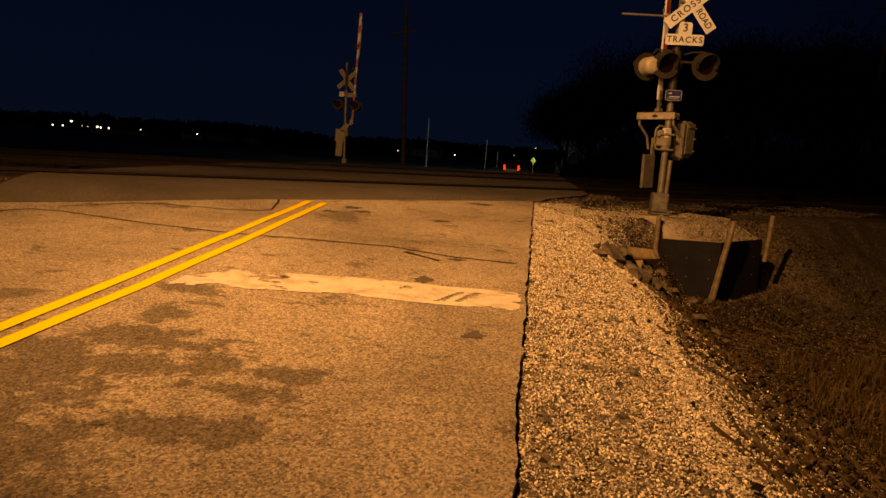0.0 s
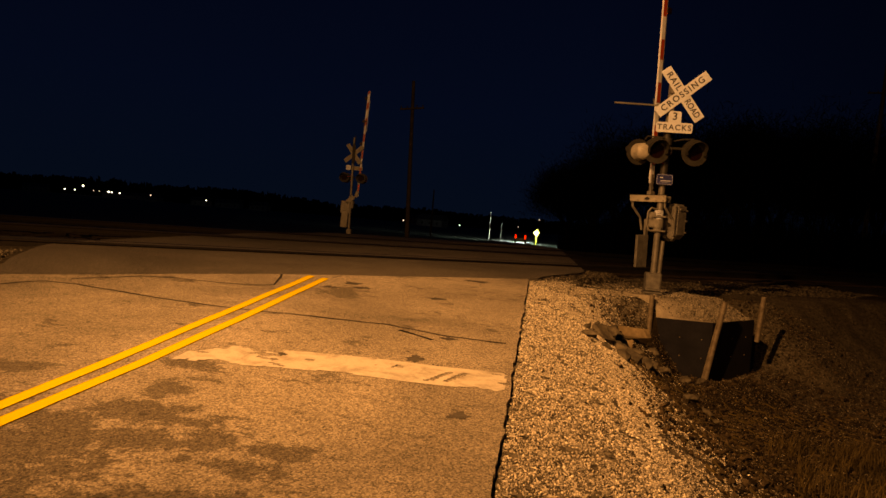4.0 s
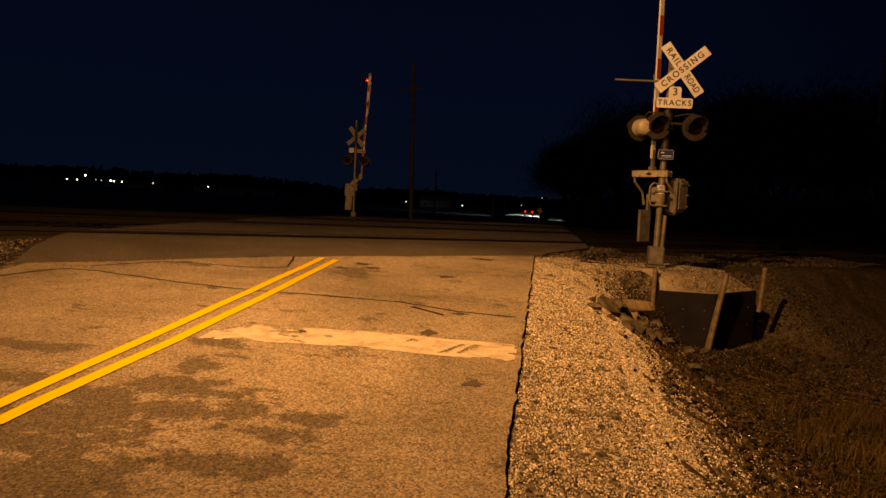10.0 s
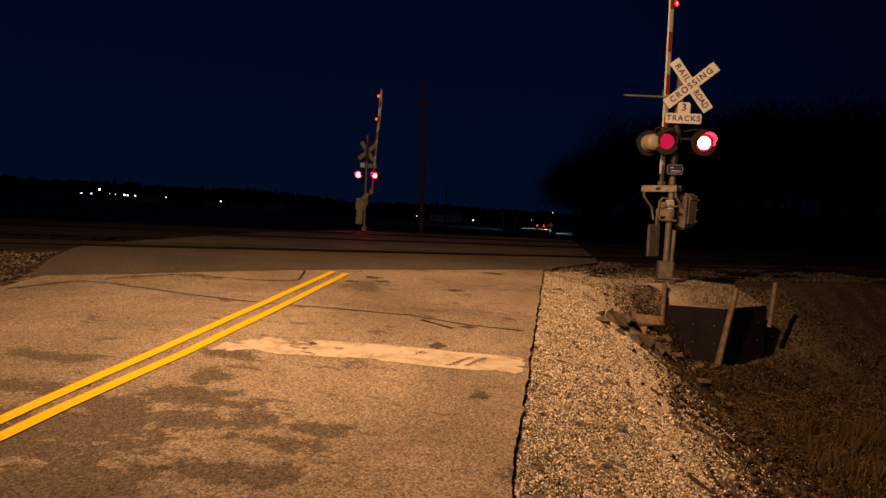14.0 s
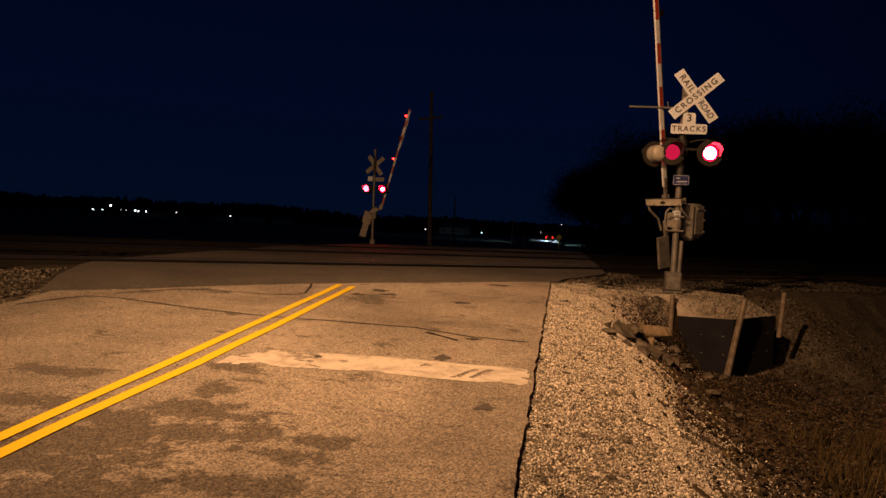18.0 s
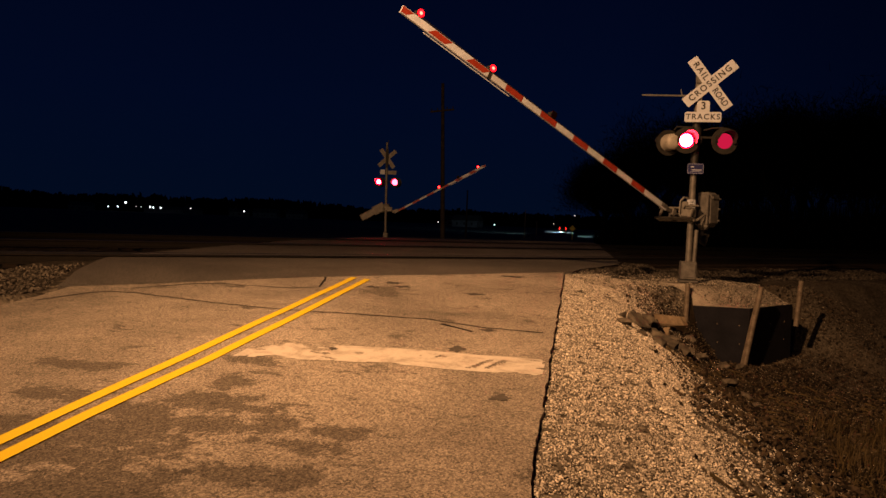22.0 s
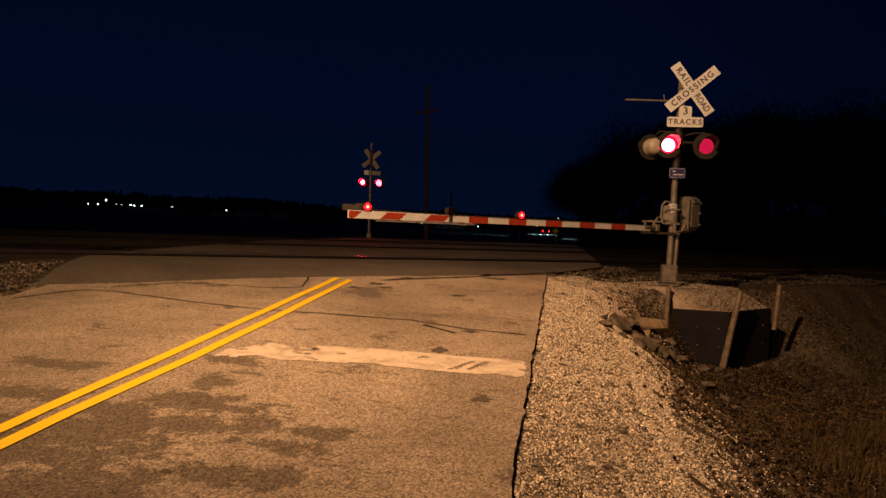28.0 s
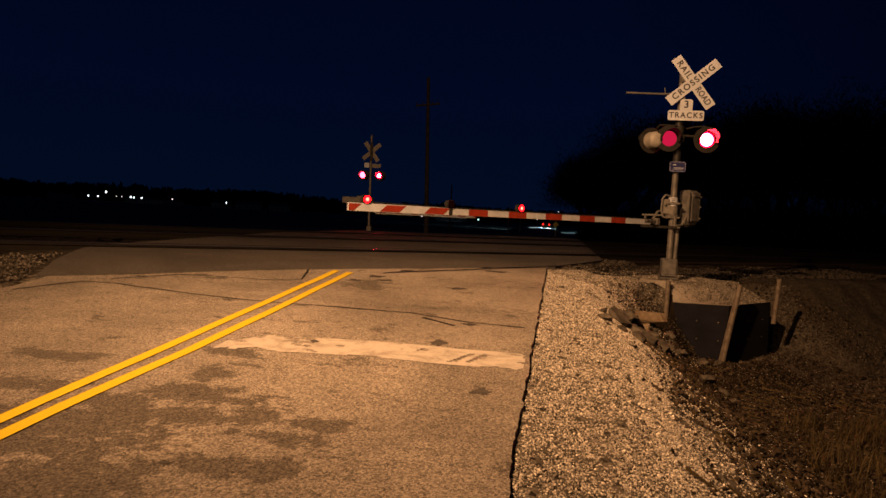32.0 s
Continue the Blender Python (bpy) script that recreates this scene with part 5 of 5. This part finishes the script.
scatter("gravel", 165000, on_shoulder, (0.0042, 0.0094), M_PEBBLE, "loose pale limestone gravel on the road shoulder", "gravel", 1)
scatter("gravel", 9000, behind, (0.006, 0.0125), M_PEBBLE, "loose pale limestone gravel on the road shoulder", "gravel", 12)
scatter("soil_clods", 5000, behind_slope, (0.012, 0.035), M_CLOD, "dark clods of earth and debris on the slope", "earth", 13)
scatter("slope_gravel", 46000, on_slope, (0.005, 0.012), M_SLOPE, "scattered stones on the earth slope", "gravel", 2)
scatter("crossing_gravel", 26000, on_corner, (0.005, 0.014), M_FILL, "pale loose gravel beside the crossing", "gravel", 9)
scatter("fill_gravel", 11000, on_fill, (0.006, 0.017), M_FILL, "pale gravel fill behind the boards", "gravel", 3)
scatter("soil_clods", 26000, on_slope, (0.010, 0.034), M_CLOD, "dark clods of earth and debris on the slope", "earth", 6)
scatter("ballast", 24000, on_bed, (0.014, 0.032), M_BALLAST_STONE, "dark angular track ballast", "ballast", 4)


def rubble():
    rng = random.Random(21)
    spots = [(0.62, 8.9, 0.12), (0.89, 9.95, 0.15), (0.78, 10.14, 0.10), (0.62, 9.66, 0.07), (1.05, 9.75, 0.12), (1.40, 10.61, 0.13), (1.05, 9.0, 0.11),
             (1.55, 10.48, 0.13), (1.75, 10.83, 0.11), (2.02, 11.45, 0.12), (2.62, 12.7, 0.13), (2.90, 12.75, 0.12), (2.60, 10.95, 0.09), (2.71, 10.82, 0.07),
             (0.82, 8.75, 0.08), (2.36, 11.02, 0.12), (1.2, 10.2, 0.10), (1.66, 11.2, 0.12), (1.9, 11.9, 0.12), (2.2, 12.4, 0.14), (1.3, 11.0, 0.09), (1.75, 12.6, 0.13)]
    for x, y, s in spots:
        vs, fs = rock_shape(rng, 0.26)
        me = bpy.data.meshes.new("rock")
        r = Euler((rng.uniform(-0.5, 0.5), rng.uniform(-0.5, 0.5), rng.uniform(0, 6))).to_matrix()
        me.from_pydata([tuple(r @ Vector((v.x * s * 1.25, v.y * s * 0.9, v.z * s * 0.6))) for v in vs], [], fs)
        me.materials.append(M_ROCK)
        ob = new("rock", me)
        ob.matrix_basis = pose(x, y, rough_ground(x, y) + s * 0.18)
        tagged(ob, "broken lump of rubble on the slope below the signal", "rock", "rubble below the signal")


rubble()


M_TAN = plain("tan_broken_concrete", (0.10, 0.076, 0.046), (0.17, 0.13, 0.085), 3, 0.9, 0, 0.6, 20)


def slabs():
    """Flat broken pieces of old paving tipped on the slope."""
    rng = random.Random(4)
    for x, y, s, pale in ((1.52, 11.85, 0.40, 1), (0.95, 10.3, 0.26, 0), (1.10, 10.6, 0.24, 0), (0.86, 9.75, 0.24, 0), (1.30, 9.95, 0.20, 0), (1.62, 10.75, 0.22, 0),
                          (1.28, 10.75, 0.20, 1)):
        bm = bmesh.new()
        bm_box(bm, s * 1.3, s * 0.8, s * 0.62, Matrix(), s * 0.12)
        for v in bm.verts:
            v.co += Vector((rng.uniform(-1, 1), rng.uniform(-1, 1), rng.uniform(-1, 1))) * s * 0.13
        m = pose(x, y, rough_ground(x, y) + s * 0.10, rng.uniform(-35, 5), rng.uniform(-30, 30), rng.uniform(0, 180))
        ob = part("rock", bm, M_TAN if pale else M_ROCK, None, "", m)
        tagged(ob, "pale broken concrete block on the slope" if pale else "flat broken slab of old paving on the slope", "rock", "rubble below the signal")


slabs()


def grass():
    rng = random.Random(8)
    verts, faces = [], []
    for _ in range(4200):
        x, y = rng.uniform(1.9, 7.0), rng.uniform(2.8, 10.5)
        edge = 2.35 + 0.18 * (y - 5) + 0.4 * noise.noise((x, y, 2))
        if x < edge or (x < edge + 0.9 and rng.random() < 0.5):
            continue
        g = rough_ground(x, y)
        for _ in range(5):
            h = rng.uniform(0.12, 0.34)
            a = rng.uniform(0, 6.28)
            bx, by = x + rng.gauss(0, 0.04), y + rng.gauss(0, 0.04)
            lean = rng.uniform(0.2, 1.3) * h
            w = 0.004
            dx, dy = w * math.cos(a + 1.57), w * math.sin(a + 1.57)
            mx, my = bx + lean * 0.4 * math.cos(a), by + lean * 0.4 * math.sin(a)
            n = len(verts)
            verts += [(bx - dx, by - dy, g - 0.02), (bx + dx, by + dy, g - 0.02), (mx + dx, my + dy, g + h * 0.6), (mx - dx, my - dy, g + h * 0.6),
                      (bx + lean * math.cos(a), by + lean * math.sin(a), g + h)]
            faces += [(n, n + 1, n + 2, n + 3), (n + 3, n + 2, n + 4)]
    # flattened straw on the slope
    for _ in range(1700):
        x, y = rng.uniform(1.0, 5.5), rng.uniform(2.6, 12.5)
        if noise.noise((x * 0.8, y * 0.8, 6)) < -0.05 or across(x, y) > 8.4 or x < 1.3 + 0.4 * noise.noise((y, 0, 3)):
            continue
        g = rough_ground(x, y)
        a, ln = rng.gauss(2.3, 0.5), rng.uniform(0.08, 0.3)
        ex, ey = x + ln * math.cos(a), y + ln * math.sin(a)
        dx, dy = 0.0016 * math.sin(a), -0.0016 * math.cos(a)
        n = len(verts)
        e = rough_ground(ex, ey)
        verts += [(x - dx, y - dy, g + 0.012), (x + dx, y + dy, g + 0.012), (ex + dx, ey + dy, e + rng.uniform(0.012, 0.05)), (ex - dx, ey - dy, e + 0.016)]
        faces.append((n, n + 1, n + 2, n + 3))
    me = bpy.data.meshes.new("dry_grass")
    me.from_pydata(verts, [], faces)
    me.materials.append(M_GRASS)
    tagged(new("dry_grass", me), "tufts of dry brown grass in the ditch", "grass", kind="stuff")


grass()


# ---- movement ----


def drum_rows(changes, at):
    """Rows for a lens drum: changes are (seconds, angle); a turn takes two steps."""
    rows = [(0.0, at @ pose(0, 0, 0, 0, 0, changes[0][1]))]
    prev = changes[0][1]
    for t, ang in changes[1:]:
        if ang == prev:
            continue
        way = (ang - prev + 540) % 360 - 180
        # a short rest before and after each turn keeps the lens still in between
        k = round(t * FPS)
        if (k + 1) % FPS == 0:
            k += 1
        for d, f in ((-1, 0.0), (0, 0.0), (1, 0.5), (2, 1.0), (3, 1.0)):
            rows.append(((k + d) / FPS, at @ pose(0, 0, 0, 0, 0, prev + way * f)))
        prev = ang
    rows.append((32.0, at @ pose(0, 0, 0, 0, 0, prev)))
    return rows


LIT, FADE, OUT = 0, 240, 120
HALF = 0.594


def flash(first_left):
    """State changes of the left and right flashing light."""
    left, right = [(0.0, OUT), (10.07, FADE)], [(0.0, OUT), (10.27, LIT)]
    t, on_left = 10.84, True
    while t < 31.9:
        left.append((t, LIT if on_left else FADE))
        right.append((t, FADE if on_left else LIT))
        on_left = not on_left
        t += HALF
    return left, right


def gate_flash():
    inner, outer = [(0.0, OUT), (9.97, OUT)], [(0.0, OUT), (9.97, LIT)]
    t, inner_on = 10.12, True
    while t < 31.9:
        inner.append((t, LIT if inner_on else OUT))
        outer.append((t, OUT if inner_on else LIT))
        inner_on = not inner_on
        t += HALF
    return inner, outer


NEAR_LIFT = [(0, 88.4), (17.0, 88.4), (17.4, 87.3), (17.8, 83.3), (18.2, 77.4), (18.6, 72.4), (19.0, 65.9), (19.5, 57.9), (20.0, 50.7), (20.5, 44.4), (21.0, 36.9),
             (21.5, 29.6), (22.0, 23.8), (22.5, 18.9), (23.0, 14.4), (23.5, 10.0), (23.8, 7.1), (24.2, 4.3), (24.6, 1.3), (24.8, -0.1), (25.0, -0.5), (25.5, -0.4), (32, -0.4)]
FAR_LIFT = [(0, 88.0), (16.6, 88.0), (17.0, 87.0), (17.4, 84.0), (17.8, 79.5), (18.2, 73.8), (18.6, 68.6), (19.0, 63.6), (19.5, 55.9), (20.0, 49.3), (20.5, 42.6), (21.0, 37.8),
            (21.5, 33.3), (22.0, 29.7), (22.5, 25.6), (23.0, 22.8), (23.5, 19.4), (24.0, 16.6), (24.8, 12.2), (25.2, 9.9), (25.5, 8.5), (27.0, 1.0), (28.0, 0.0), (32, 0.0)]


def motions():
    near_turn = math.degrees(math.atan2(-U.y, -U.x))
    for (sig, yoke, piv, lamps, back, arm_lamps), lift, turn in ((NEAR, NEAR_LIFT, near_turn), (FAR, FAR_LIFT, 15.6)):
        walk(yoke, [(t, pose(*piv) @ pose(0, 0, 0, 0, 0, turn) @ pose(0, 0, 0, 0, -a, 0)) for t, a in lift])
        left, right = flash(True)
        at = pose(0, 0.105, 0)
        for drums in (lamps, back):
            if drums is back:
                left, right = right, left
            for drum, states in zip(drums, (left, right)):
                walk(drum, drum_rows(states, at))
        inner, outer = gate_flash()
        at = pose(0, -0.002, 0)
        if lift is FAR_LIFT:
            inner, outer = outer, inner
        walk(arm_lamps[0], drum_rows(inner, at))
        walk(arm_lamps[1], drum_rows(outer, at))
        walk(arm_lamps[2], drum_rows([(0.0, OUT), (9.95, LIT)], at))
    rows = []
    for t, x, y in ((0, -2.80, 78), (1, -2.95, 89), (2, -3.10, 99), (3, -3.15, 107), (6, -3.2, 124), (9, -3.3, 150), (12, -3.3, 163), (15, -3.3, 169), (19, -3.3, 171), (32, -3.3, 171)):
        rows.append((t, pose(x, y, road_z(x, y) + 0.02)))
    walk(CAR, rows)


motions()
